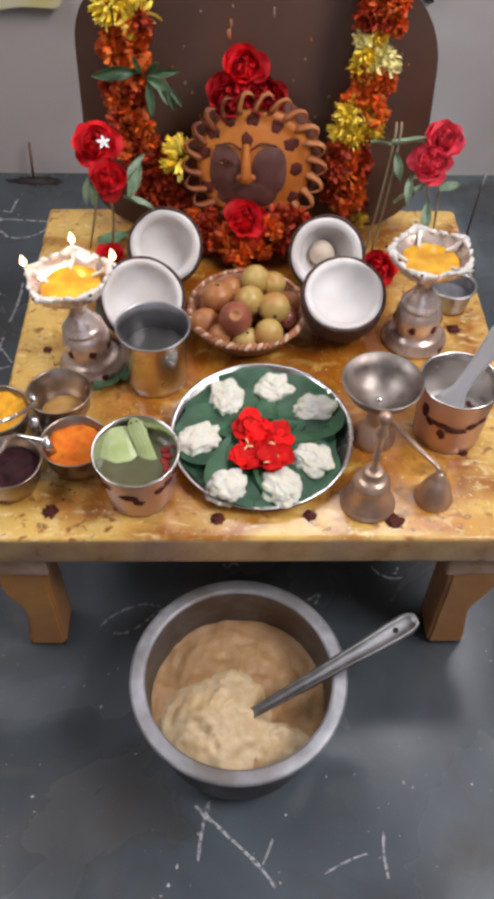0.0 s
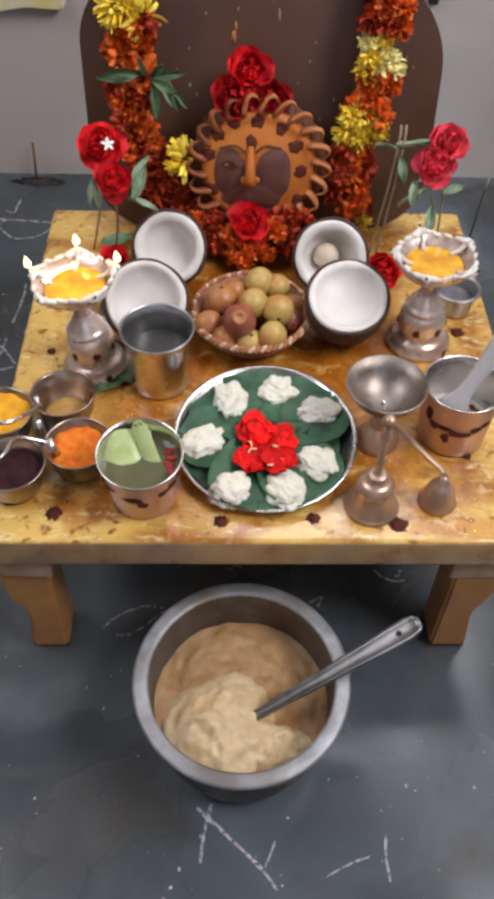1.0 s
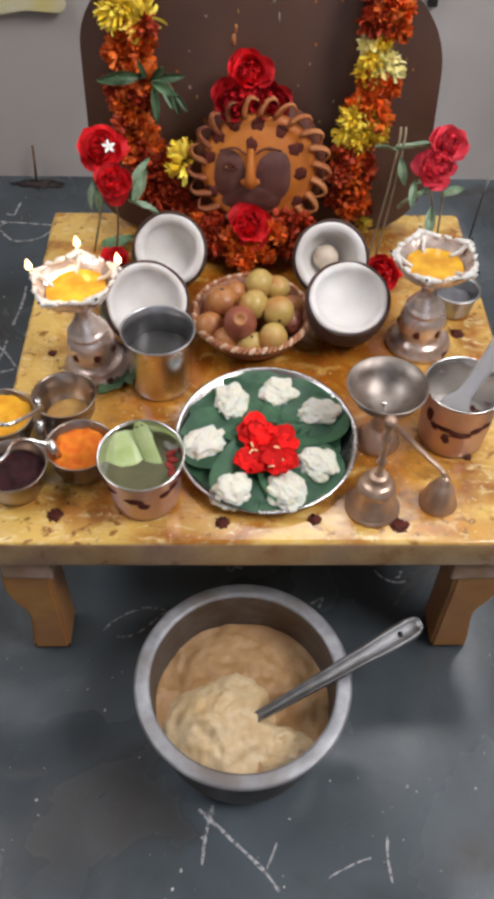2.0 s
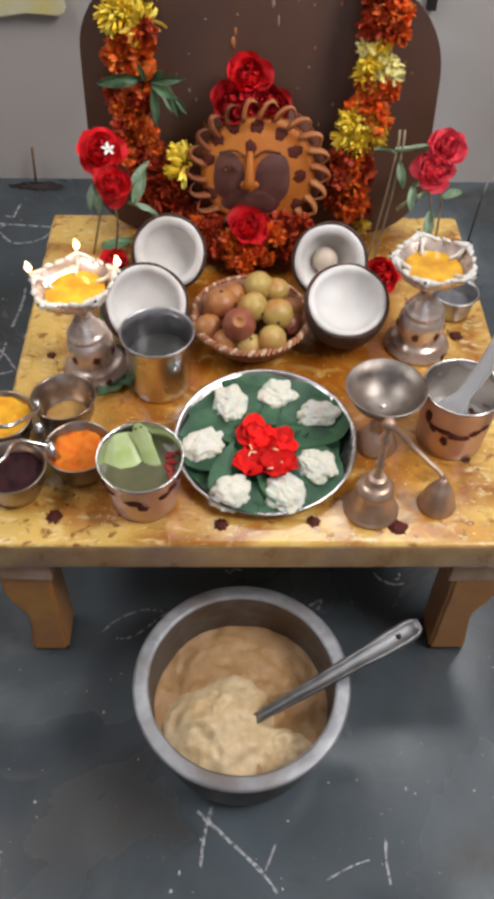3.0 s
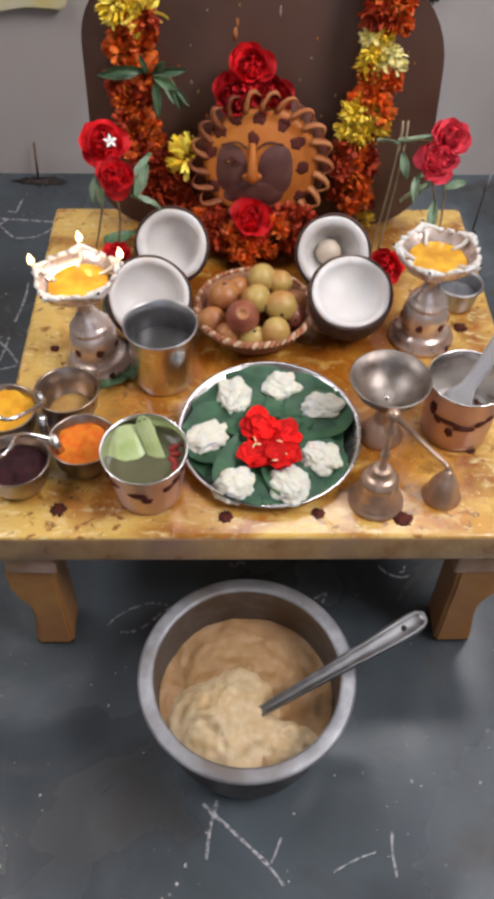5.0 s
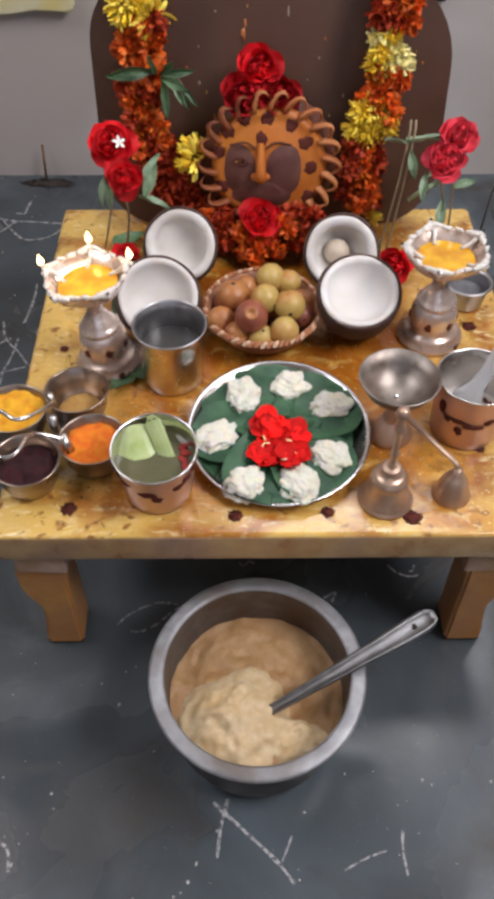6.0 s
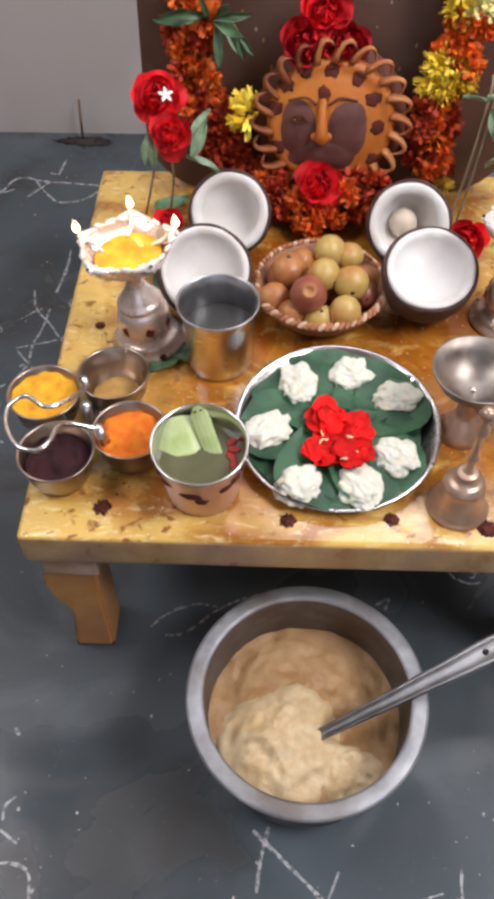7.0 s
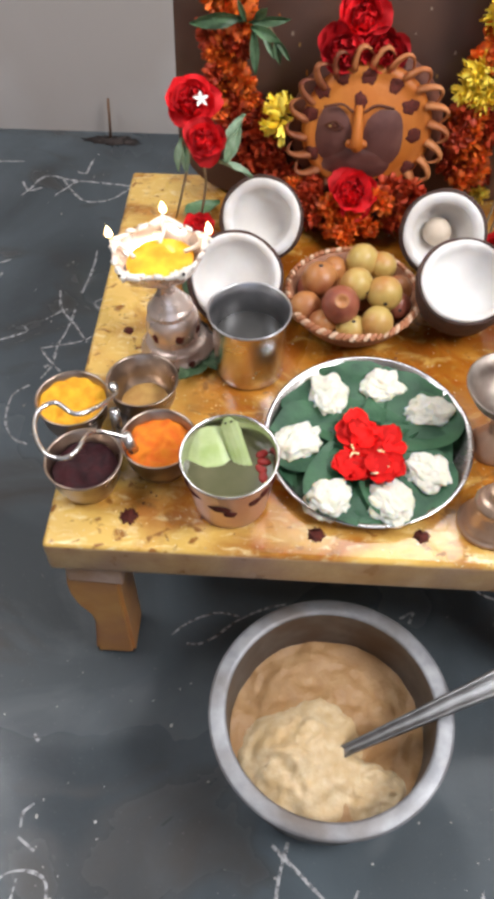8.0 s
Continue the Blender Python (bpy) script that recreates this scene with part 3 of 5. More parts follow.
def leaf_shape(length, width, bend=0.2, wave=0.1, seed=0.0, heart=True, nu=8, nv=12, fold=0.12):
    """A leaf along local y with a midrib and a wavy edge."""
    bm = bmesh.new()
    rows = []
    for j in range(nv + 1):
        v = j / nv
        w = (math.sin(math.pi * v ** 0.62) ** 0.75 if heart else math.sin(math.pi * v) ** 0.9) * width / 2 + 0.0004
        row = []
        for i in range(nu + 1):
            u = 2 * i / nu - 1
            back = 0.12 * length * (1 - v) * abs(u) ** 1.5 if heart else 0
            z = bend * length * v * v + fold * width * abs(u) ** 1.3 + wave * width * noise.noise(Vector((u * 1.7, v * 3.1, seed)))
            z += 0.012 * width * math.sin(abs(u) * 9 + v * 16) * (1 - abs(u)) ** 0.5
            row.append(bm.verts.new((w * u, length * v - back, z)))
        rows.append(row)
    for a, b in zip(rows, rows[1:]):
        for i in range(nu):
            bm.faces.new((a[i], a[i + 1], b[i + 1], b[i]))
    low = [bm.verts.new(v.co - Vector((0, 0, 0.0005))) for v in list(bm.verts)]
    bm.verts.index_update()
    top = list(bm.verts)[:len(low)]
    for f in list(bm.faces):
        bm.faces.new([low[v.index] for v in reversed(f.verts)])
    edge = [e for e in bm.edges if len(e.link_faces) == 1 and e.verts[0].index < len(low) and e.verts[1].index < len(low)]
    for e in edge:
        a, b = e.verts
        bm.faces.new((a, b, low[b.index], low[a.index]))
    bmesh.ops.recalc_face_normals(bm, faces=bm.faces)
    return bm


def rose_head(r, seed, mat, parent, place, n=26):
    """Petals wound round an axis along local z, tight in the middle."""
    rnd = random.Random(seed)
    for k in range(n):
        t = k / (n - 1)
        ang = k * 137.5 + rnd.uniform(-14, 14)
        tilt = 84 - 66 * t ** 0.9 + rnd.uniform(-6, 6)
        ln = r * (0.55 + 0.50 * t)
        bm = bmesh.new()
        petal(bm, Matrix(), ln, r * (0.75 + 0.55 * t), curl=0.25 + 0.35 * (1 - t) - 0.8 * t * rnd.random(), cup=0.32 - 0.12 * t, nu=5, nv=5, tip=0.72, wave=0.13, seed=seed + k)
        p = part("petal", bm, mat, parent, smooth=80)
        p.matrix_basis = place @ turn(0, 0, ang) @ Matrix.Translation((0, r * 0.10 * t, r * (0.10 - 0.12 * t))) @ turn(tilt)


def ruffle_head(r, seed, n=80, narrow=False, full=True):
    """A ball of small ruffled petals."""
    rnd = random.Random(seed)
    bm = bmesh.new()
    for k in range(n):
        z = rnd.uniform(-0.9 if full else -0.15, 1)
        a = rnd.uniform(0, 360)
        el = math.degrees(math.asin(z))
        m = turn(0, 0, a) @ turn(el + rnd.uniform(-25, 25)) @ Matrix.Translation((0, r * 0.30, 0)) @ turn(0, rnd.uniform(-60, 60), rnd.uniform(-25, 25))
        petal(bm, m, r * rnd.uniform(0.5, 0.85), r * (0.25 if narrow else rnd.uniform(0.38, 0.6)), curl=rnd.uniform(-0.6, 0.8), cup=0.35, nu=2, nv=3, tip=0.8, wave=0.35, seed=seed + k)
    return bm


def mesh_of(bm, name, mat):
    for f in bm.faces:
        f.smooth = True
    me = bpy.data.meshes.new(name)
    bm.to_mesh(me)
    bm.free()
    me.materials.append(mat)
    return me


# ---- steel plate with offerings ----
PC = (0.0065, 0.138)
PT = Matrix.Translation((0, 0.03, H)) @ turn(4.0) @ Matrix.Translation((0, -0.03, -H))  # the plate leans a little to the front
plate = thing("steel_plate", (PC[0], PC[1], H), "round steel plate lined with green betel leaves", "plate")
plate.matrix_basis = PT @ pose(PC[0], PC[1], H)
part("dish", lathe([(0, 0.0), (0.088, 0.0), (0.096, 0.004), (0.104, 0.013), (0.1075, 0.015), (0.108, 0.0162), (0.1055, 0.0165), (0.1025, 0.0148), (0.095, 0.006), (0.087, 0.0022), (0, 0.002)], 80), STEEL, plate)

rnd = random.Random(4)
leaves = [(-0.052, 0.083, 205, 0.125, 0.125), (0.020, 0.098, 172, 0.120, 0.125), (0.080, 0.058, 128, 0.120, 0.115), (-0.098, 0.000, 262, 0.110, 0.10),
          (0.080, -0.030, 70, 0.105, 0.09), (-0.076, -0.066, 312, 0.125, 0.115), (-0.012, -0.101, 356, 0.125, 0.125), (0.062, -0.082, 40, 0.12, 0.11), (-0.05, 0.0, 275, 0.11, 0.1)]
for k, (x, y, a, ln, w) in enumerate(leaves):
    lf = part("betel_leaf", leaf_shape(ln * 0.9, w * 0.92, bend=0.02, wave=0.06, seed=k * 3.3, fold=0.05), LEAF)
    lf.matrix_basis = PT @ pose(PC[0] + x * 0.93, PC[1] + y * 0.93, H + 0.0085 + 0.0014 * (k % 4), 1.5, rnd.uniform(-3, 3), a)
    tagged(lf, "glossy dark green betel leaf lying on the plate", "leaf", "leaves on the plate")

for k, (x, y, r) in enumerate([(-0.035, 0.187, 0.025), (0.022, 0.203, 0.023), (0.073, 0.172, 0.0225), (0.066, 0.096, 0.0235), (0.025, 0.058, 0.024), (-0.034, 0.060, 0.0235), (-0.065, 0.125, 0.0235)]):
    bm = blob(bmesh.new(), (0, 0, 0), r * 1.0, 0.30, k * 7.1 + 3, 5, (1.0 if k % 2 else 0.88, 0.92 if k % 2 else 1.08, 0.50), 0.8, flat=-0.004)
    for v in bm.verts:
        v.co *= 1 + 0.035 * noise.noise(v.co * 190 + Vector((k, 0, 0))) + 0.03 * noise.noise(v.co * 450)
    ob = part("rice_ball", bm, RICE, smooth=80)
    ob.matrix_basis = PT @ pose(x, y + 0.002, H + 0.0145, 0, 0, k * 50)
    tagged(ob, "rough hand-pressed ball of white cooked rice on leaf", "rice ball", "rice balls on the plate")

heap = thing("red_petal_heap", (0.006, 0.122, H + 0.016), "heap of bright red flower petals amid the rice", "flower petals")
heap.matrix_basis = PT @ pose(0.003, 0.123, H + 0.0165)
for k in range(40):
    a, d = rnd.uniform(0, 6.28), math.sqrt(rnd.random())
    bm = bmesh.new()
    petal(bm, Matrix(), 0.025, 0.027, curl=rnd.uniform(-0.3, 0.3), cup=0.12, nu=5, nv=6, tip=0.85, wave=0.22, seed=k)
    p = part("petal", bm, PETALRED, heap, smooth=80)
    p.matrix_basis = pose(0.019 * d * math.cos(a), 0.028 * d * math.sin(a) - 0.008, 0.002 + 0.0095 * (1 - d) + 0.0002 * k, rnd.uniform(-8, 10), rnd.uniform(-9, 9), rnd.uniform(0, 360))
for k in range(7):
    a, d = rnd.uniform(0, 6.28), rnd.uniform(0.3, 1.1)
    x, y = 0.03 * d * math.cos(a), 0.036 * d * math.sin(a)
    part("stamen", tube([(x, y, 0.013), (x + 0.007 * math.cos(k), y + 0.007 * math.sin(k), 0.0145)], 0.0009, 6), CREAM, heap, "pale stamen")


# ---- coconut halves ----
def coconut(at, n, spin, r, sprout=False, hollow=0.6, label="", deep=1.0):
    c = thing("coconut_half", at, label, "coconut", "coconut halves")
    c.matrix_basis = Matrix.Translation(at) @ Vector(n).to_track_quat("Z", "Y").to_matrix().to_4x4() @ turn(0, 0, spin)
    def ring(rr, z, wob=0.0, sd=0.0):
        return [(rr * (1 + wob * noise.noise(Vector((math.cos(a) * 1.5, math.sin(a) * 1.5, sd)))), a, z) for a in (2 * math.pi * i / 64 for i in range(64))]
    def skin(rings, cap0, cap1, bm, mat=0):
        vs = [[bm.verts.new((q * math.cos(a), q * math.sin(a), z)) for q, a, z in rg] for rg in rings]
        for a, b in zip(vs, vs[1:]):
            for i in range(64):
                j = (i + 1) % 64
                bm.faces.new((a[i], a[j], b[j], b[i])).material_index = mat
        if cap0:
            bm.faces.new(vs[0][::-1]).material_index = mat
        if cap1:
            bm.faces.new(vs[-1]).material_index = mat
    zr = r * 0.22
    arc = [(r * math.cos(t), r * 0.98 * math.sin(t) * (deep if t < 0 else 1)) for t in [radians(x) for x in (-84, -70, -55, -40, -25, -10, 3, 12)]]
    bm = bmesh.new()
    skin([ring(q, z, 0.03, z * 60 + r) for q, z in arc] + [ring(r * 0.965, zr, 0.03, 3), ring(r * 0.90, zr - 0.001, 0.03, 3)], True, False, bm)
    part("shell", bm, SHELL, c, "dark fibrous brown shell")
    bm = bmesh.new()
    f = r * 0.905
    kk = 0.82 if hollow < 0.5 else 0.745
    skin([ring(f * 1.0, zr - 0.004, 0.025, 3), ring(f * 1.0, zr + 0.0020, 0.035, 3), ring(f * 0.95, zr + 0.0032, 0.06, 4), ring(f * (kk + 0.045), zr + 0.0015, 0.05, 5), ring(f * kk, zr - 0.002, 0.05, 5)], False, False, bm)
    part("flesh_rim", bm, FLESH, c, "thick white coconut flesh", smooth=70)
    bm = bmesh.new()
    h = f * (kk + 0.002)
    skin([ring(h, zr - 0.0018, 0.05, 5), ring(h * 0.97, zr - hollow * r * 0.25, 0.05, 5), ring(h * 0.82, zr - hollow * r * 0.62, 0.04, 6), ring(h * 0.5, zr - hollow * r * 0.9, 0.03, 6), ring(h * 0.12, zr - hollow * r, 0, 6)], False, True, bm)
    part("hollow", bm, FLESHIN, c, "smooth greyish hollow of the flesh", smooth=70)
    if sprout:
        bm = blob(bmesh.new(), (0.004, -0.004, zr - hollow * r + 0.014), 0.0175, 0.06, 3, 3)
        part("coconut_apple", bm, surf("coconut_apple", (0.74, 0.64, 0.52), (0.68, 0.56, 0.44), 60, 0.5, bump=0.3), c, "pale spongy coconut apple")
    return c


coconut((-0.120, 0.456, H + 0.050), (0.00, -0.76, 0.64), 20, 0.0530, hollow=0.55, label="opened coconut half with white flesh, beside red roses")
coconut((-0.145, 0.342, H + 0.050), (0.03, -0.70, 0.72), 80, 0.0565, hollow=0.35, label="opened coconut half standing behind the steel tumbler")
coconut((0.102, 0.438, H + 0.051), (-0.05, -0.80, 0.60), 200, 0.0535, True, 0.75, "opened coconut half with a round sprout inside")
coconut((0.114, 0.325, H + 0.068), (-0.03, -0.42, 0.91), 300, 0.0545, hollow=0.3, label="opened coconut half beside the fruit basket", deep=1.32)


# ---- fruit basket ----
bask = thing("fruit_basket", (-0.008, 0.338, H), "small round brown cane basket heaped with fruits", "basket")
part("basket_bowl", lathe([(0, 0.001), (0.048, 0.0), (0.056, 0.006), (0.068, 0.02), (0.0755, 0.040), (0.071, 0.041), (0.062, 0.02), (0.05, 0.008), (0, 0.005)], 48), CANE, bask, "woven brown cane bowl")
for k in range(64):
    a = 2 * math.pi * k / 64
    p = part("rim_strand", blob(bmesh.new(), (0, 0, 0), 0.0056, 0.15, 1.0 + k % 3, 1, (0.6, 1.25, 0.75)), CANEPALE if (k * 7) % 5 < 2 else CANE, bask)
    p.matrix_basis = Matrix.Translation((0.0765 * math.cos(a), 0.0765 * math.sin(a), 0.041)) @ turn(0, 0, math.degrees(a) + 32) @ turn(26)
for k, (x, y, z, r, m) in enumerate([(-0.047, 0.346, 0.316, 0.0215, 0), (-0.006, 0.328, 0.326, 0.0195, 1), (0.026, 0.319, 0.322, 0.0205, 1), (0.003, 0.380, 0.318, 0.02, 1), (0.027, 0.378, 0.313, 0.017, 1),
                                      (-0.063, 0.311, 0.304, 0.019, 0), (-0.024, 0.296, 0.323, 0.0225, 2), (0.018, 0.285, 0.308, 0.0195, 1), (-0.011, 0.283, 0.300, 0.017, 1), (-0.043, 0.289, 0.301, 0.0165, 0),
                                      (0.044, 0.322, 0.302, 0.0155, 2), (-0.03, 0.375, 0.306, 0.017, 0), (0.045, 0.35, 0.302, 0.017, 0), (-0.02, 0.34, 0.298, 0.02, 0), (0.01, 0.345, 0.296, 0.02, 0), (-0.058, 0.352, 0.298, 0.016, 2)]):
    f = thing("fruit", (x, y, z), ("reddish ripe round fruit with an open calyx end" if m == 2 else "yellowish green small round fruit in the basket" if m == 1 else "brown ripening small round fruit in the basket"), "fruit", "fruits in the basket",
              rx=38 if k == 6 else (k * 47) % 360, ry=0 if k == 6 else (k * 91) % 360)
    if k == 6:
        part("skin", lathe([(0, -r), (r * 0.6, -r * 0.8), (r * 0.95, -r * 0.25), (r * 0.93, r * 0.3), (r * 0.62, r * 0.85), (r * 0.36, r * 1.08), (r * 0.30, r * 1.1), (r * 0.22, r * 0.98), (0, r * 0.9)], 32), FRUITS[m], f, smooth=80)
        part("calyx", lathe([(0, r * 0.92), (r * 0.2, r * 0.99), (r * 0.32, r * 1.12), (r * 0.36, r * 1.1)], 16), FRUITS[0], f, "pale calyx ring")
    else:
        part("skin", blob(bmesh.new(), (0, 0, 0), r, 0.035, k * 2.0, 3, (1, 1, 0.95)), FRUITS[m], f, smooth=80)
        part("calyx", lathe([(0, r * 0.955), (r * 0.10, r * 0.97), (r * 0.13, r * 0.94)], 10), SHADECALYX, f, "dark calyx mark")


# ---- vessels ----
def vessel(name, at, label, rb, rt, h, outer, lip=0.0025, flare=0.0, inner=None, category="tumbler"):
    v = thing(name, at, label, category)
    t = 0.0012
    prof = [(0, 0.0), (rb - 0.003, 0.0), (rb, 0.003)]
    for k in range(1, 9):
        q = k / 8
        prof.append((rb + (rt - rb) * q + flare * max(0, q - 0.8) ** 2 * 25, 0.003 + (h - 0.003) * q))
    x = prof[-1][0]
    prof2 = [(x + lip * 0.6, h + 0.0003), (x + lip * 0.7, h + 0.0014), (x + lip * 0.2, h + 0.0022), (x - t, h + 0.0006)]
    part("body", lathe(prof, 56), outer, v)
    ins = [(x, h)] + prof2 + [(q - t, z) for q, z in prof[-2:1:-1]] + [(rb - 0.004, 0.002), (0, 0.002)]
    part("lining", lathe(ins, 56), inner or STEEL, v, "bright steel rim and inside")
    return v


tum = vessel("steel_tumbler", (-0.1235, 0.249, H), "tall shiny steel tumbler of water with flared rim", 0.0385, 0.0405, 0.087, STEEL, flare=0.0035, inner=STEELDULL)
part("water", lathe([(0.0382, 0.052), (0, 0.052)], 40), WATER, tum, "still grey water")

cup = vessel("copper_cup", (-0.131, 0.061, H), "copper-clad steel cup holding a folded green leaf", 0.0365, 0.0455, 0.078, COPPER)
cup.matrix_basis = pose(-0.131, 0.066, H + 0.002, 4.5, 0, 0)
part("water", lathe([(0.0422, 0.056), (0, 0.056)], 40), GREENWATER, cup, "greenish water")
def leaf_sheet(w, hgt, roll, seed):
    """A cut piece of leaf, rolled round its height."""
    bm = bmesh.new()
    front, back = [], []
    for j in range(9):
        for i in range(11):
            u, v = i / 10 - 0.5, j / 8
            a = u * roll
            rad = w / roll
            z = hgt * v * (1 - 0.10 * (2 * u) ** 2) + 0.0015 * noise.noise(Vector((u * 4, v * 4, seed)))
            front.append(bm.verts.new((rad * math.sin(a), -rad * math.cos(a) + rad + 0.0012 * math.sin(u * 40) * 0.3, z)))
            back.append(bm.verts.new((rad * 0.985 * math.sin(a), -rad * 0.985 * math.cos(a) + rad, z)))
    for j in range(8):
        for i in range(10):
            q = [j * 11 + i, j * 11 + i + 1, j * 11 + i + 12, j * 11 + i + 11]
            bm.faces.new([front[k] for k in q])
            bm.faces.new([back[k] for k in reversed(q)])
    return bm


lf = part("folded_leaf", leaf_sheet(0.060, 0.058, 1.3, 1.0), LEAFPALE, cup, "pale green folded leaf", smooth=70)
lf.matrix_basis = pose(-0.008, -0.014, 0.046, -58, 4, 14)
lf = part("leaf_strip", leaf_sheet(0.0175, 0.072, 0.7, 5.0), LEAFPALE, cup, "pale leaf strip with a dark vein", smooth=70)
lf.matrix_basis = pose(0.020, -0.010, 0.040, -42, -20, 8)
for k in (-1, 1):
    mk = part("leaf_mark", blob(bmesh.new(), (0, 0, 0), 0.0013, 0.4, k, 2, (1.2, 0.4, 0.8)), CHAR, cup, "dark mark on the leaf end")
    mk.matrix_basis = lf.matrix_basis @ pose(0.0030 * k, -0.0005, 0.067)
for k in range(4):
    bl = part("red_petal_bit", blob(bmesh.new(), (0, 0, 0), 0.0042, 0.4, k, 2, (1, 1.5, 0.4)), PETALDARK, cup, "dark red floating petal")
    bl.matrix_basis = pose(0.032 - 0.002 * (k % 2), 0.002 + 0.0085 * k - 0.01, 0.0568, 0, 0, k * 40)
rc = lambda z: 0.0365 + (0.0455 - 0.0365) * z / 0.078
for k, (a, z, w, h) in enumerate([(-97, 0.050, 0.0125, 0.0048), (-86, 0.041, 0.006, 0.0045), (-52, 0.055, 0.009, 0.0042), (-38, 0.061, 0.008, 0.0045), (-136, 0.057, 0.008, 0.0035), (-150, 0.064, 0.006, 0.004), (-20, 0.066, 0.007, 0.005)]):
    smear(cup, rc(z + 0.004), a, z, w, h, k * 2.7)

cup2 = vessel("copper_cup", (0.2315, 0.159, H), "copper-clad steel cup with a white plastic spoon", 0.0395, 0.0445, 0.086, COPPER)
part("milk", powder(0.041, 0.03, 0.002, 3.0), surf("pale_liquid", (0.4, 0.36, 0.33), (0.46, 0.42, 0.39), 50, 0.3), cup2, "pale liquid")
for k in range(7):
    bl = part("red_petal_bit", blob(bmesh.new(), (0, 0, 0), 0.004, 0.3, k, 1, (1, 1.3, 0.4)), KUMKUM, cup2, "dark red floating petal")
    bl.matrix_basis = pose(0.03 * math.cos(k * 2.2), 0.026 * math.sin(k * 2.2), 0.031)
for k, (a, z, w, h) in enumerate([(-152, 0.060, 0.006, 0.011), (-121, 0.050, 0.012, 0.0042), (-96, 0.046, 0.013, 0.0042), (-72, 0.052, 0.009, 0.0045), (-55, 0.056, 0.008, 0.004), (-117, 0.036, 0.0055, 0.0065), (-140, 0.048, 0.005, 0.005)]):
    smear(cup2, 0.0430, a, z, w, h, k * 3.1 + 1)

sp = thing("plastic_spoon", (0, 0, 0), "white plastic spoon leaning in the copper cup", "spoon")
a, b = Vector((0.216, 0.142, 0.318)), Vector((0.254, 0.146, 0.430))
d = (b - a).normalized()
sd = d.cross(Vector((-0.27, -0.68, 0.68))).normalized()
m = Matrix((sd, d, sd.cross(d))).transposed().to_4x4()
m.translation = a
bm = bmesh.new()
rows = []
for y, w in ((-0.014, 0.009), (-0.008, 0.015), (0.002, 0.0185), (0.014, 0.0175), (0.026, 0.013), (0.038, 0.0088), (0.06, 0.0080), (0.1, 0.0105), (0.122, 0.0125), (0.130, 0.009)):
    dip = 0.006 * max(0, 1 - abs(y) / 0.028)
    rows.append([bm.verts.new(m @ Vector((u * w, y, z - dip * (1 - u * u)))) for u, z in ((-1, 0.0006), (-0.5, 0.0003), (0, 0.0012), (0.5, 0.0003), (1, 0.0006), (0.5, -0.0014), (0, -0.0014), (-0.5, -0.0014))])
for r0, r1 in zip(rows, rows[1:]):
    for i in range(8):
        bm.faces.new((r0[i], r0[(i + 1) % 8], r1[(i + 1) % 8], r1[i]))
bm.faces.new(rows[0][::-1]), bm.faces.new(rows[-1])
part("spoon_body", bm, PLASTIC, sp, smooth=70)

small = vessel("steel_bowl", (0.274, 0.392, H), "small dull steel bowl behind the oil lamp", 0.024, 0.029, 0.036, STEELDULL, lip=0.006, category="bowl", inner=STEELDULL)
part("ash", powder(0.027, 0.02, 0.002, 8.0), surf("ash", (0.1, 0.1, 0.11), (0.16, 0.16, 0.17), 80, 0.9), small, "grey ash")


# ---- four-cup powder holder ----
hold = thing("powder_holder", (0, 0, 0), "steel holder of four powder cups with bent wire handle", "powder holder")
for x, y, mat, lvl, lab in ((-0.303, 0.153, TURMERIC, 0.0375, "yellow turmeric powder"), (-0.2335, 0.183, SANDAL, 0.010, "brownish sandal paste dregs"),
                            (-0.2065, 0.105, SINDOOR, 0.0335, "orange powder"), (-0.277, 0.075, REDPOWDER, 0.028, "dark red kumkum powder")):
    bm = lathe([(0, 0.0), (0.022, 0.0), (0.027, 0.004), (0.0335, 0.02), (0.0365, 0.042), (0.0385, 0.0435), (0.0388, 0.0446), (0.0378, 0.0452), (0.036, 0.044), (0.0328, 0.02), (0.0262, 0.006), (0.02, 0.002), (0, 0.002)], 48)
    c = part("cup", bm, CUPSTEEL, hold)
    c.matrix_basis = pose(x, y, H)
    rr = 0.0265 + (lvl - 0.004) * 0.25 if lvl > 0.012 else 0.026
    part("powder", powder(rr, lvl, 0.0065 if lvl > 0.012 else 0.001, x * 50, 40, 16, freq=85), mat, c, lab)
ctr = (-0.254, 0.131)
part("post", tube([(ctr[0], ctr[1], H + 0.004), (ctr[0], ctr[1], 0.318)], 0.0055, 12), STEEL, hold)
bm = bmesh.new()
box(bm, -0.285, -0.225, ctr[1] - 0.006, ctr[1] + 0.006, 0.276, 0.279, 0.001)
box(bm, ctr[0] - 0.006, ctr[0] + 0.006, 0.10, 0.16, 0.2795, 0.2825, 0.001)
part("bracket", bm, STEELDULL, hold)
hp = glide([(-0.259, 0.160, 0.318), (-0.253, 0.141, 0.330), (-0.266, 0.11, 0.345), (-0.283, 0.098, 0.350), (-0.305, 0.111, 0.350), (-0.319, 0.097, 0.350), (-0.316, 0.072, 0.350), (-0.301, 0.049, 0.350),
            (-0.283, 0.044, 0.350), (-0.272, 0.054, 0.350), (-0.269, 0.074, 0.345), (-0.262, 0.090, 0.335), (-0.234, 0.095, 0.320)], 7)
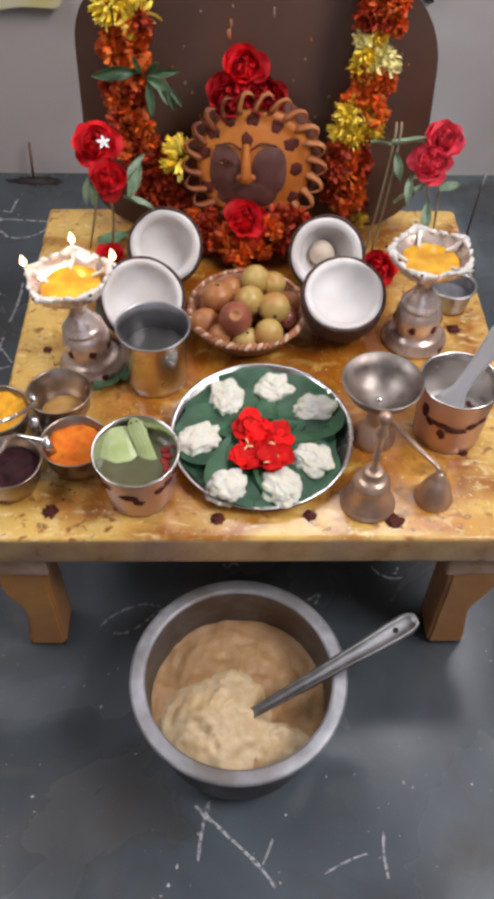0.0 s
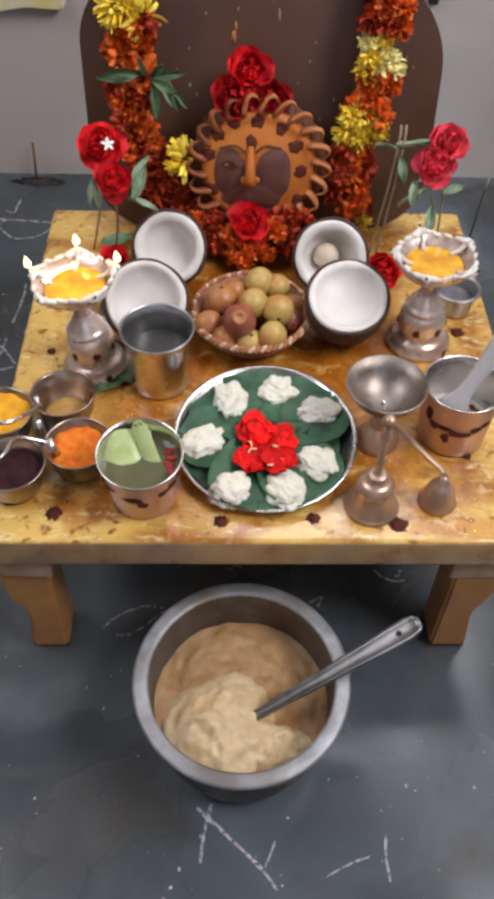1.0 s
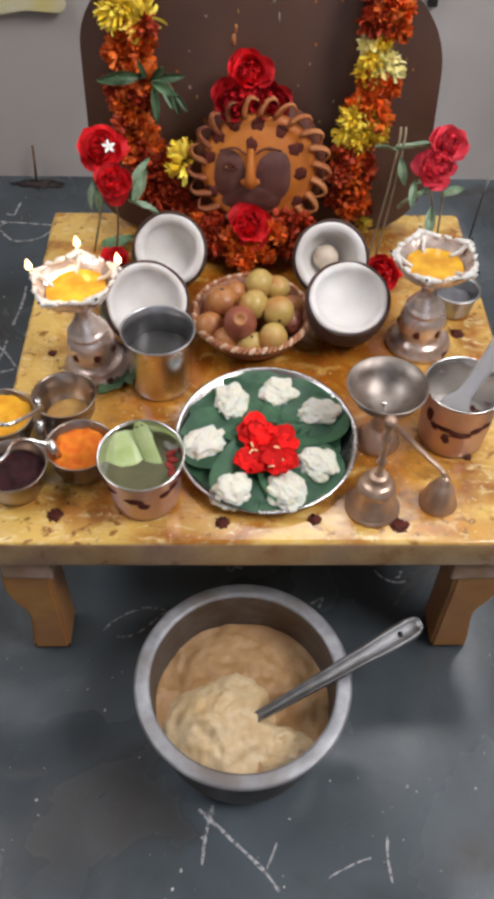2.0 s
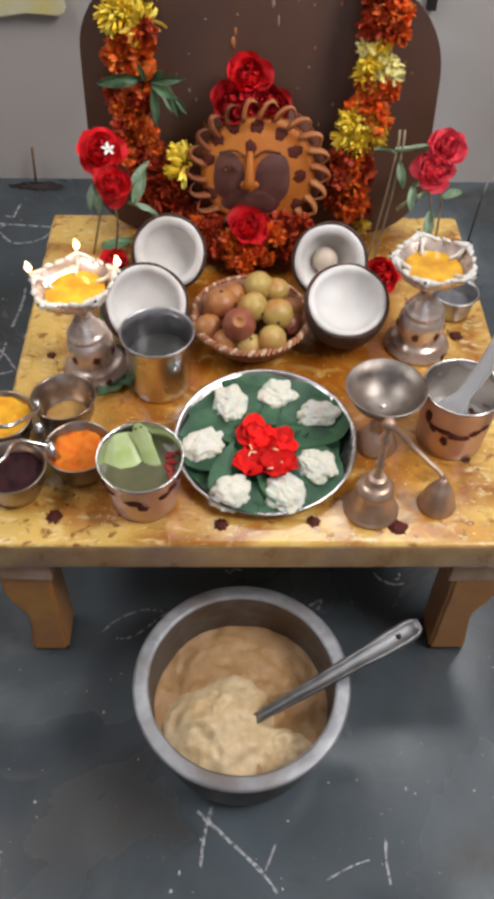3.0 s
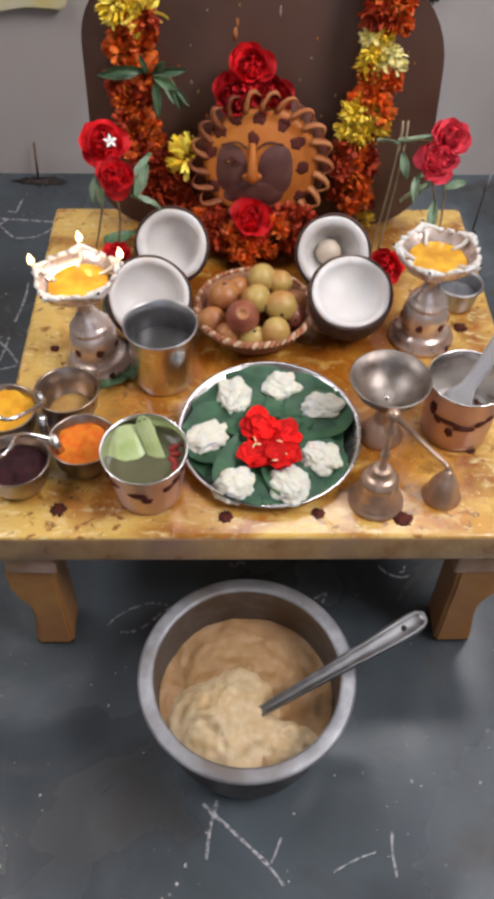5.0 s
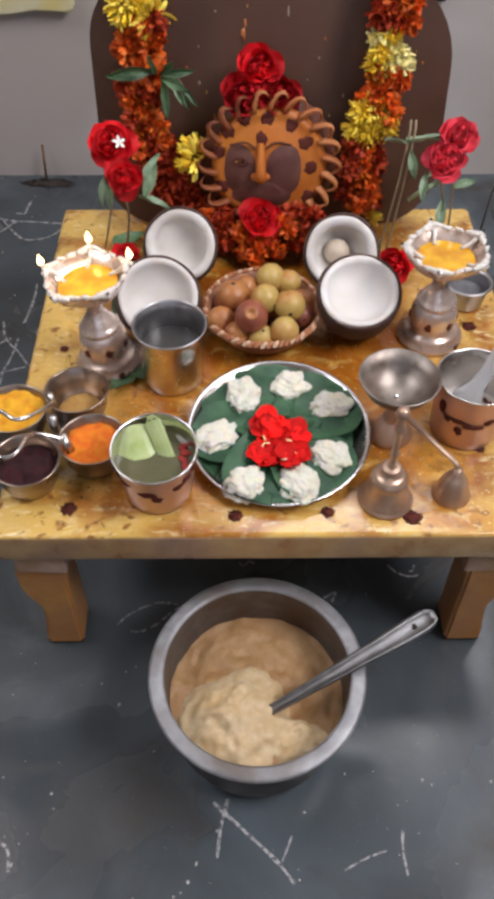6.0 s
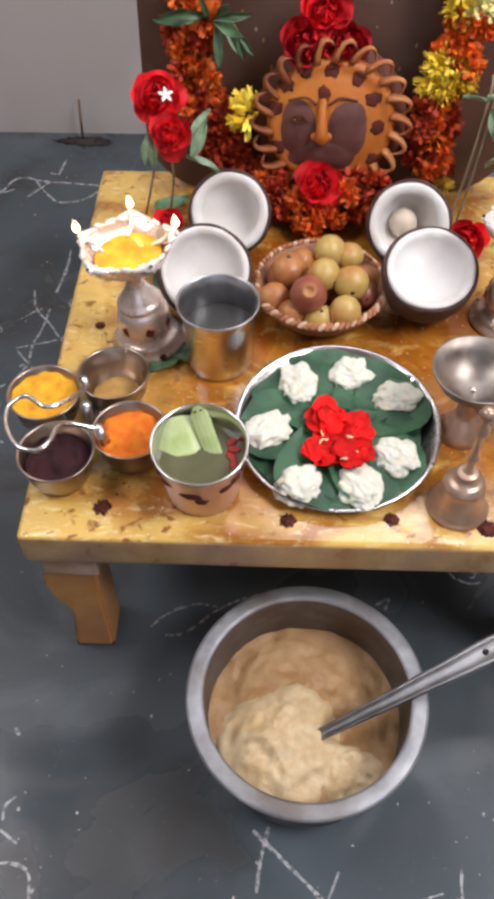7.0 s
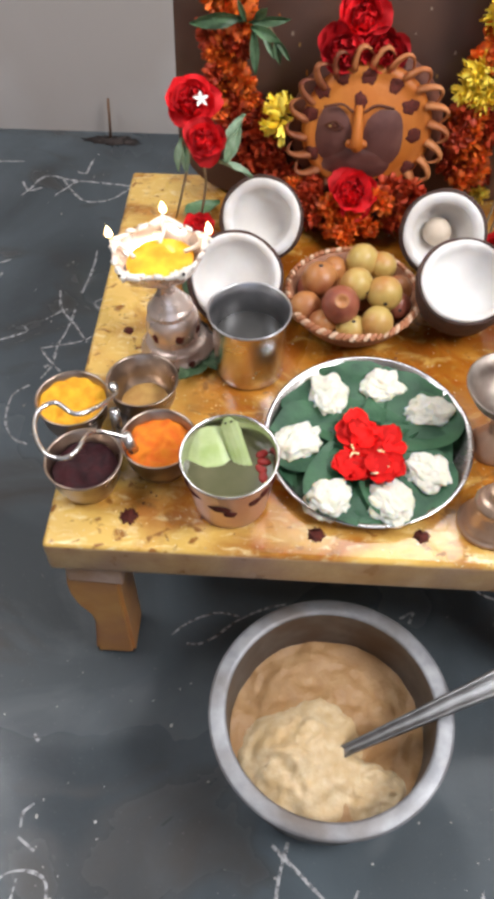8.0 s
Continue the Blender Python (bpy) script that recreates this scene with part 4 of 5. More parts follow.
part("wire_handle", tube(hp, 0.0024, 10), STEEL, hold, "bent shiny wire handle", smooth=80)
for p0, p1 in (((-0.2615, 0.167, 0.306), (-0.2585, 0.158, 0.324)), ((-0.229, 0.090, 0.305), (-0.237, 0.0965, 0.324))):
    part("clip", tube([p0, p1], 0.0055, 12), STEEL, hold, "shiny clip on the cup rim")


# ---- oil lamps ----
def oil_lamp():
    t = thing("oil_lamp", (-0.2085, 0.279, H), "tall silver-coloured oil lamp with five cotton wicks", "oil lamp", "oil lamps")
    prof = [(0, 0.0), (0.042, 0.0), (0.0435, 0.003), (0.0425, 0.007), (0.0370, 0.0105), (0.0375, 0.013), (0.0330, 0.0165), (0.0285, 0.0185), (0.0275, 0.0215), (0.0290, 0.026), (0.0305, 0.036), (0.0297, 0.047), (0.0262, 0.056), (0.0235, 0.0585),
            (0.0258, 0.0600), (0.0258, 0.0628), (0.0225, 0.0645), (0.0210, 0.0690), (0.0165, 0.0760), (0.0115, 0.0840), (0.0090, 0.0930), (0.0095, 0.1000), (0.0130, 0.1045), (0.014, 0.1075)]
    part("stem", lathe(prof, 48), SILVER, t)
    bm = lathe([(0.012, 0.1065), (0.028, 0.1110), (0.0400, 0.1195), (0.0470, 0.1325), (0.0488, 0.1368), (0.0490, 0.1385), (0.0470, 0.1388), (0.039, 0.1235), (0.027, 0.1150), (0, 0.112)], 60)
    for v in bm.verts:
        r = math.hypot(v.co.x, v.co.y)
        if r > 0.02:
            a = math.atan2(v.co.y, v.co.x) - radians(18)
            k = max(0, math.cos(a * 5)) ** 3
            s = 1 + 0.15 * k * min(1, (r - 0.02) / 0.02)
            v.co.x, v.co.y, v.co.z = v.co.x * s, v.co.y * s * 0.9, v.co.z + 0.003 * k * (r > 0.035)
    part("bowl", bm, SILVER, t, "five-spouted lamp bowl")
    part("oil", powder(0.0362, 0.1262, 0.0006, 2.0), OIL, t, "golden lamp oil")
    for k in range(5):
        a = radians(18 + 72 * k)
        c, s = math.cos(a), math.sin(a)
        w = part("wick", tube(glide([(0.028 * c - 0.004 * s, 0.028 * s + 0.004 * c, 0.1272), (0.040 * c, 0.040 * s, 0.1330), (0.050 * c, 0.050 * s, 0.1400)], 4), [0.0022] * 5 + [0.003] * 4, 8), COTTON, t, "white cotton wick")
        bm = blob(bmesh.new(), (0.0505 * c, 0.0505 * s, 0.1405), 0.0056, 0.7, k * 3.1, 3, (1, 1, 0.7), 1.5)
        blob(bm, (0.0475 * c - 0.006 * s, 0.0475 * s + 0.006 * c, 0.1400), 0.0042, 0.5, k * 2.3 + 1, 2, (1, 1, 0.8), 1.5)
        part("cotton_fluff", bm, COTTON, w, "fluffy white cotton end")
        for sg in (-1, 1):
            ps = [(rr * math.cos(a + sg * q), rr * math.sin(a + sg * q), zz) for q, rr, zz in ((0.08, 0.0500, 0.1405), (0.22, 0.0480, 0.1395), (0.36, 0.0470, 0.1388))]
            part("cotton_strand", tube(glide(ps, 4), [0.0038, 0.0036, 0.003, 0.0034, 0.0028, 0.003, 0.0024, 0.0022, 0.001], 8), COTTON, w, "cotton strand lying along the rim")
        part("wick_tip", blob(bmesh.new(), (0.0560 * c, 0.0560 * s, 0.1445), 0.0020, 0.4, k, 1), CHAR, w, "charred wick tip")
    fluff_rnd = random.Random(6)
    for k in range(22):
        a = radians(k * 360 / 22 + fluff_rnd.uniform(-7, 7))
        c, sn = math.cos(a), math.sin(a)
        q = 0.0478 * (1 + 0.13 * max(0, math.cos((a - radians(18)) * 5)) ** 3) + fluff_rnd.uniform(-0.001, 0.002)
        f = blob(bmesh.new(), (0, 0, 0), fluff_rnd.uniform(0.0026, 0.0046), 0.8, k * 1.3, 2, (1.5, 0.8, 0.6), 1.6)
        part("cotton_fluff", f, COTTON, t, "ragged white cotton on the rim").matrix_basis = Matrix.Translation((q * c, q * sn * 0.9, 0.1395 + fluff_rnd.uniform(-0.001, 0.001))) @ turn(0, 0, math.degrees(a) + 90 + fluff_rnd.uniform(-30, 30))
    for k, (an, z) in enumerate(((-125, 0.036), (-70, 0.036), (-20, 0.036), (-60, 0.006), (160, 0.036))):
        smear(t, 0.0306 if z > 0.02 else 0.0428, an, z, 0.0052, 0.0055, k * 1.9)
    return t


lampA = oil_lamp()
lampB = copy_thing(lampA, pose(0.2155, 0.325, H, 0, 0, 14))
lampA.matrix_basis = pose(-0.2085, 0.279, H, 0, -5, 0)
tagged(lampA, "lit silver-coloured oil lamp with small flames on wicks")
tagged(lampB, "silver-coloured oil lamp with cotton wicks and golden oil")
for k in (1, 2, 0):
    a = radians(18 + 72 * k)
    fl = lathe([(0, 0.0), (0.003, 0.002), (0.0042, 0.005), (0.0032, 0.009), (0.0014, 0.013), (0, 0.016)], 14, m=Matrix.Translation((0.056 * math.cos(a), 0.056 * math.sin(a), 0.1445)))
    part("flame", fl, FLAME, lampA, "small yellow-white flame", smooth=80)
glim = bpy.data.lights.new("lamp_flames", "POINT")
glim.energy, glim.color, glim.shadow_soft_size = 0.08, (1.0, 0.72, 0.42), 0.012
new("lamp_flames", glim).location = (-0.221, 0.281, 0.437)


# ---- camphor burner and bell ----
har = thing("camphor_burner", (0.1405, 0.149, H), "brass camphor burner with wide bowl and bent handle", "camphor burner")
part("pedestal", lathe([(0, 0.0), (0.026, 0.0), (0.027, 0.003), (0.024, 0.008), (0.018, 0.018), (0.012, 0.026), (0.0085, 0.03), (0.011, 0.034), (0.0075, 0.038), (0.007, 0.052), (0.0105, 0.056), (0.0105, 0.064)], 40), BRASS, har)
part("bowl", lathe([(0.0, 0.058), (0.011, 0.060), (0.026, 0.067), (0.038, 0.08), (0.0445, 0.094), (0.0465, 0.0955), (0.0465, 0.0968), (0.0445, 0.0972), (0.037, 0.083), (0.025, 0.0705), (0.012, 0.0645), (0, 0.063)], 64), TARNISH, har, "shiny worn bowl")
part("bolt", lathe([(0.004, 0.063), (0.004, 0.0665), (0.0025, 0.068), (0, 0.0685)], 16), STEEL, har, "bolt in the bowl")
o = Vector((0.1405, 0.149, H))
hp = glide([Vector(q) - o for q in ((0.147, 0.142, 0.312), (0.160, 0.122, 0.313), (0.183, 0.082, 0.316), (0.196, 0.062, 0.316), (0.2, 0.057, 0.308))], 6)
part("handle", tube(hp, [0.0038] * 8 + [0.0032] * (len(hp) - 8), 10, flat=0.8), BRASS, har, smooth=80)
part("handle_foot", lathe([(0, 0.0), (0.0215, 0.0), (0.022, 0.002), (0.0195, 0.006), (0.016, 0.022), (0.010, 0.034), (0.006, 0.038), (0.005, 0.045), (0, 0.046)], 32, m=Matrix.Translation((0.0595, -0.092, 0))), BRASS, har, "conical brass foot of the handle")

bell = thing("hand_bell", (0.1245, 0.051, H), "dull brass hand bell with a slender handle", "bell")
part("bell_body", lathe([(0.0258, 0.0040), (0.0294, 0.0000), (0.0312, 0.0025), (0.0298, 0.0055), (0.0274, 0.0068), (0.0278, 0.0095), (0.0256, 0.0115), (0.0236, 0.0200), (0.0216, 0.0300), (0.0200, 0.0370), (0.0209, 0.0385), (0.0189, 0.0400), (0.0182, 0.0445), (0.0147, 0.0465), (0.0109, 0.0480), (0.0102, 0.0555), (0.0116, 0.0570), (0.0093, 0.0585), (0.0053, 0.0590)], 48), BRASS, bell, smooth=30)
part("bell_handle", lathe([(0.0060, 0.0585), (0.004, 0.062), (0.0036, 0.075), (0.006, 0.08), (0.0036, 0.085), (0.0036, 0.112), (0.007, 0.118), (0.007, 0.122), (0.004, 0.128), (0.005, 0.136), (0.008, 0.141), (0.006, 0.147), (0, 0.15)], 24), BRASS, bell)

# ---- kumkum marks on the table ----
for k, (x, y, r) in enumerate([(-0.045, 0.028, 0.0085), (0.152, 0.024, 0.010), (-0.231, 0.039, 0.009), (0.272, 0.341, 0.009), (0.058, 0.032, 0.0075), (0.232, 0.335, 0.008), (-0.256, 0.40, 0.008), (0.245, 0.125, 0.007), (-0.27, 0.30, 0.006)]):
    bm = blob(bmesh.new(), (0, 0, 0), r * 0.8, 0.9, k * 3.7, 4, (1, 1, 0.10), 1.9, flat=-0.0003)
    ob = part("kumkum_mark", bm, KUMKUM)
    ob.matrix_basis = pose(x, y, H + 0.0006, 0, 0, k * 61)
    tagged(ob, "crumbly dark red kumkum mark on the tabletop", "kumkum mark", "kumkum marks on the table")
rnd = random.Random(12)
bm = bmesh.new()
for k in range(230):
    cx, cy, s = rnd.choice([(0.27, 0.05, 0.05), (0.26, 0.04, 0.04), (0.28, 0.07, 0.03), (0.22, 0.02, 0.05), (-0.2, 0.02, 0.09), (-0.17, 0.17, 0.05), (0.0, 0.015, 0.25), (-0.265, 0.45, 0.05), (0.16, 0.09, 0.05)])
    x, y = cx + rnd.gauss(0, s * 0.6), cy + rnd.gauss(0, 0.02)
    if -0.3 < x < 0.31 and 0.006 < y < 0.6:
        blob(bm, (x, y, H + 0.0004), rnd.uniform(0.0006, 0.0015), 0.3, k, 1, (1, 1, 0.5))
tagged(part("grain_crumbs", bm, surf("crumbs", (0.74, 0.52, 0.18), (0.80, 0.64, 0.34), 200, 0.7, island=True)), "scattered rice grains and turmeric crumbs on table", "crumbs", kind="stuff")

rnd = random.Random(44)
bm = bmesh.new()
for k in range(150):
    cx, cy, s = rnd.choice([(-0.255, 0.36, 0.035), (-0.262, 0.47, 0.035), (-0.245, 0.27, 0.025), (0.235, 0.33, 0.03), (0.215, 0.42, 0.03), (-0.19, 0.04, 0.05), (0.10, 0.03, 0.10), (0.16, 0.27, 0.03), (0.03, 0.255, 0.04)])
    x, y = cx + rnd.gauss(0, s * 0.6), cy + rnd.gauss(0, s * 0.7)
    if -0.3 < x < 0.31 and 0.006 < y < 0.6:
        blob(bm, (x, y, H + 0.0004), rnd.choice([0.0006, 0.0009, 0.0013, 0.0020]), 0.5, k, 1, (1, rnd.uniform(0.6, 1.5), 0.4))
tagged(part("kumkum_crumbs", bm, surf("kumkum_crumb", (0.11, 0.03, 0.012), (0.20, 0.07, 0.02), 200, 0.8, island=True)), "scattered dark red and brown kumkum crumbs on table", "crumbs", kind="stuff")

# ---- painted board ----
LEAN = 11.3
board = thing("wooden_board", (0.008, 0.578, H), "dark brown wooden board with rounded corners, propped upright", "board", rx=-LEAN)
bh, bw = 0.350, 0.2465
out = []
for cx, cz, r, a0 in ((bw, 0, 0.085, -90), (bw, bh, 0.125, 0), (-bw, bh, 0.095, 90), (-bw, 0, 0.085, 180)):
    sx, sz = (1 if cx > 0 else -1), (1 if cz > 0 else -1)
    for k in range(11):
        a = radians(a0 + 9 * k)
        out.append((cx - sx * r + r * math.cos(a), cz - sz * r + r * math.sin(a)))
part("panel", prism(out, 0.0, 0.02, bev=0.0025), BOARD, board, smooth=50)
rnd = random.Random(3)
for k in range(34):
    x, z = rnd.uniform(-0.2, 0.22), rnd.uniform(0.15, 0.34)
    d = part("paste_fleck", blob(bmesh.new(), (0, 0, 0), rnd.uniform(0.0005, 0.0017), 0.6, k, 1, (1, 0.2, rnd.uniform(1.0, 2.6))), [FLECK, TERRA, SANDAL][k % 3], board, "dried paste fleck")
    d.matrix_basis = pose(x, -0.0003, z)
for k, (x, z, w, h) in enumerate(((-0.040, 0.268, 0.0026, 0.007), (-0.037, 0.282, 0.0016, 0.005), (0.012, 0.318, 0.002, 0.007), (0.020, 0.296, 0.0012, 0.006))):
    d = part("paste_smear", blob(bmesh.new(), (0, 0, 0), 1.0, 0.7, k * 2.3, 3, (w, 0.0004, h), 1.6), TERRARAY if k < 2 else FLECK, board, "dried pale paste smear")
    d.matrix_basis = pose(x, -0.0003, z)


# ---- sun plaque ----
def sun_plaque():
    p = thing("sun_plaque", (0, 0, 0), "terracotta sun plaque with curled rays and red dots", "sun plaque")
    p.matrix_basis = pose(0.0035, 0.538, H + 0.1265, -LEAN, 0, 0) @ Matrix.Scale(0.95, 4)
    face = Matrix(((1, 0, 0, 0), (0, 0, -1, 0), (0, 1, 0, 0), (0, 0, 0, 1)))
    prof = [(0, 0.02), (0.022, 0.019), (0.045, 0.015), (0.060, 0.009), (0.068, 0.006), (0.072, 0.0075), (0.078, 0.0065), (0.084, 0.0)]
    disc = part("disc", lathe([(0, -0.012), (0.076, -0.012), (0.084, -0.006)] + prof[::-1], 64, None, face), TERRA, p)
    part("backing", lathe([(0, -0.014), (0.098, -0.014), (0.099, -0.011), (0.098, -0.008), (0, -0.008)], 48, None, face), TERRABACK, p, "dark clay behind the rays")
    n = 22
    for k in range(n):
        a = math.radians(360 * k / n + 4)
        pts = []
        for q in range(10):
            u = q / 9
            rr = 0.079 + 0.025 * math.sin(u * 2.75)
            aa = a + 0.07 - 0.31 * u ** 1.15
            pts.append((rr * math.cos(aa), -0.001 - 0.006 * math.sin(u * 3.1), rr * math.sin(aa)))
        # left-hand rays take the clay with shade in its colour
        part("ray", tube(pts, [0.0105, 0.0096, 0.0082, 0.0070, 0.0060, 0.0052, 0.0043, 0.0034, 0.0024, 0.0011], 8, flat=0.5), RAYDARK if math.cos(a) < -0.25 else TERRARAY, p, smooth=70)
    ox = -0.013

    def dome(d):
        for (a, za), (e, ze) in zip(prof, prof[1:]):
            if d <= e:
                return za + (ze - za) * (d - a) / (e - a)
        return 0.0

    def patch(name, cx, cz, rx, rz, mat, seed, thick, rag, label):
        bm = bmesh.new()
        rows = []
        for q in range(6):
            row = []
            for h in range(28 if q else 1):
                a = 2 * math.pi * h / 28
                e = q / 5 * (1 + rag * noise.noise(Vector((math.cos(a) * 1.8, math.sin(a) * 1.8, seed))))
                x, z = cx + rx * e * math.cos(a), cz + rz * e * math.sin(a)
                y = -dome(math.hypot(x, z)) - thick * (1 - (q / 5) ** 4) - 0.0001
                row.append(bm.verts.new((x, y, z)))
            rows.append(row)
        for a, e in zip(rows, rows[1:]):
            for h in range(28):
                o = (h + 1) % 28
                bm.faces.new((a[0], e[h], e[o]) if len(a) == 1 else (a[h], e[h], e[o], a[o]))
        return part(name, bm, mat, p, label)

    bm = tube([(ox, -0.0165, 0.036), (ox, -0.0225, 0.018), (ox, -0.0295, -0.004), (ox, -0.0300, -0.010), (ox, -0.020, -0.0165)], [0.0046, 0.0056, 0.0080, 0.0088, 0.006], 12)
    for sx in (-1, 1):
        blob(bm, (ox + sx * 0.0085, -0.0225, -0.0105), 0.0058, 0.05, sx, 2)
    part("nose", bm, TERRA, p, smooth=80)
    for sx, w in ((-1, 0.0235), (1, 0.0270)):
        patch("paste_patch", ox + sx * (w + 0.0065), -0.004, w, 0.037, TERRADARK, sx * 4.0 + 9, 0.0022, 0.14, "dark brown paste over the eye")
        part("brow", tube(glide([(ox + sx * 0.007, -0.0205, 0.029), (ox + sx * 0.022, -0.0190, 0.0375), (ox + sx * 0.044, -0.0145, 0.0325)], 6), 0.0017, 8), TERRABACK, p, "thin dark brow line", smooth=80)
    patch("paste_patch", ox + 0.002, -0.038, 0.044, 0.024, TERRADARK, 21.0, 0.0030, 0.2, "dark paste round the mouth")
    for dz, h in ((0.0042, 0.0), (-0.0042, 0.001)):
        part("eyelid", tube(glide([(ox - 0.041, -0.0150, 0.010), (ox - 0.029, -0.0195 + h, 0.011 + dz * 1.3), (ox - 0.017, -0.0215, 0.009)], 6), 0.0012, 8), TERRABACK, p, "dark eyelid line", smooth=80)
    part("eye", blob(bmesh.new(), (ox - 0.0285, -0.0185, 0.0108), 0.0046, 0.02, 5, 2, (1.0, 0.35, 0.9)), TERRABACK, p, "dark painted eye")
    # the eye's highlight, laid on as a pale dab
    part("eye_glint", blob(bmesh.new(), (ox - 0.0345, -0.0180, 0.0100), 0.0016, 0.1, 3, 1, (1.3, 0.4, 0.8)), SANDAL, p, "pale dab set as the highlight of the eye")
    for k, (x, z) in enumerate([(-0.059, 0.050), (-0.036, 0.066), (-0.004, 0.068), (0.031, 0.058), (0.052, 0.034), (-0.0125, 0.0400), (-0.073, 0.020), (0.060, -0.002), (-0.070, -0.03), (0.058, -0.045)]):
        patch("kumkum_dot", x, z, (0.0108, 0.0094)[k % 2] if k != 5 else 0.0080, 0.0092 if k != 5 else 0.0105, KUMKUM, k * 1.7, 0.0018, 0.42, "dark red kumkum dot")
    sb = bmesh.new()
    box(sb, -0.03, 0.03, -0.008, 0.012, -0.135, -0.06, 0.003)
    part("stand", sb, TERRABACK, p, "dark clay stand")
    return p


sun_plaque()

# ---- garlands and flowers ----
HEADS = {"marigold": [mesh_of(ruffle_head(0.021, s, 80), "marigold", MARIGOLD) for s in (1, 2, 3)],
         "rust_marigold": [mesh_of(ruffle_head(0.021, s, 80), "rust_marigold", RUST) for s in (4, 5, 6)],
         "chrysanthemum": [mesh_of(ruffle_head(0.025, s, 64, True, False), "chrysanthemum", YELLOW) for s in (7, 8)],
         "cream_blossom": [mesh_of(ruffle_head(0.021, s, 46, False, False), "cream_blossom", CREAM) for s in (9, 10)]}


def garland(name, label, pts, bands, width, seed, step=0.0165):
    """Heads of flowers strung along a line; bands give the kind by height."""
    g = thing(name, (0, 0, 0), label, "garland")
    r = random.Random(seed)
    line = glide(pts, 10)
    part("string", tube(line, 0.0012, 6), STEM, g)
    run, last = 0.0, None
    for p, q in zip(line, line[1:]):
        run += (q - p).length
        if last is not None and run - last < step:
            continue
        last = run
        d = (q - p).normalized()
        side = d.cross(Vector((0, -1, 0.2))).normalized()
        kind = next((k for z, k in bands if p.z >= z), bands[-1][1])
        for u in (-1, 0.05, 1):
            if r.random() < 0.12:
                continue
            kk = kind if isinstance(kind, str) else r.choice(kind)
            c = p + side * (u * width * r.uniform(0.7, 1.1)) + Vector((0, r.uniform(-0.014, 0.0), r.uniform(-0.006, 0.006)))
            s = r.uniform(0.6, 1.1)
            m = Matrix.Translation(c) @ turn(90 + r.uniform(-35, 35), r.uniform(-40, 40), r.uniform(0, 360) if kk in ("marigold", "rust_marigold") else r.uniform(-30, 30)) @ Matrix.Scale(s, 4)
            shared(kk, r.choice(HEADS[kk]), g, m)
    return g


MIX = ("marigold", "marigold", "rust_marigold")
gl = garland("flower_garland", "flower garland of orange marigolds and yellow chrysanthemums on the board",
             [(-0.160, 0.628, 0.605), (-0.167, 0.607, 0.568), (-0.165, 0.600, 0.528), (-0.172, 0.590, 0.476), (-0.167, 0.580, 0.428), (-0.148, 0.570, 0.377), (-0.126, 0.560, 0.336), (-0.092, 0.545, 0.300)],
             [(0.560, "chrysanthemum"), (0.515, MIX), (0.425, MIX), (0.40, ("rust_marigold", "marigold")), (0.0, "rust_marigold")], 0.019, 5)
gr = garland("flower_garland", "flower garland of orange and rust marigolds with yellow flowers on board",
             [(0.168, 0.628, 0.608), (0.166, 0.607, 0.571), (0.161, 0.601, 0.541), (0.163, 0.596, 0.517), (0.166, 0.591, 0.492), (0.154, 0.586, 0.467), (0.141, 0.580, 0.437), (0.141, 0.574, 0.403), (0.138, 0.566, 0.371), (0.136, 0.558, 0.333), (0.140, 0.552, 0.305)],
             [(0.548, MIX), (0.500, ("cream_blossom", "cream_blossom", "chrysanthemum")), (0.45, "marigold"), (0.430, "chrysanthemum"), (0.0, ("rust_marigold", "rust_marigold", "marigold"))], 0.0175, 8)
for g, x, y, z, s in ((gl, -0.096, 0.546, 0.398, 1.35), (gr, 0.158, 0.540, 0.302, 0.6), (gl, -0.148, 0.592, 0.566, 1.2), (gl, -0.178, 0.596, 0.580, 1.1), (gr, 0.122, 0.566, 0.437, 0.9), (gr, 0.161, 0.564, 0.430, 0.9)):
    shared("chrysanthemum", HEADS["chrysanthemum"][int(x * 1000) % 2], g, pose(x, y, z, 75, 10, x * 900) @ Matrix.Scale(s, 4), "yellow chrysanthemum")
r = random.Random(21)
for k, (x, y, z, a, b, ln) in enumerate(((-0.150, 0.572, 0.508, 96, 10, 0.062), (-0.150, 0.570, 0.505, 78, 22, 0.040), (-0.143, 0.568, 0.504, -82, 18, 0.050), (-0.140, 0.568, 0.500, -104, 25, 0.045),
                                         (-0.137, 0.568, 0.498, -176, 20, 0.050), (-0.128, 0.568, 0.496, -150, 10, 0.034), (-0.112, 0.570, 0.486, -168, 8, 0.030), (-0.112, 0.570, 0.486, -140, 8, 0.030), (-0.146, 0.566, 0.506, 20, 30, 0.030), (-0.136, 0.566, 0.508, -40, 34, 0.034))):
    lf = part("leaf", leaf_shape(ln, ln * (0.28 if k % 3 == 0 else 0.21), bend=0.22 if k % 2 else -0.12, wave=0.16, seed=a, heart=False, fold=0.3), LEAFGREEN, gl, "dark green leaf in the garland")
    lf.matrix_basis = Matrix.Translation((x, y, z)) @ turn(90 - LEAN) @ turn(0, 0, a) @ turn(b)
part("leaf_stalk", tube(glide([(-0.128, 0.570, 0.505), (-0.118, 0.568, 0.498), (-0.112, 0.570, 0.486)], 5), 0.0012, 6), STEM, gl)

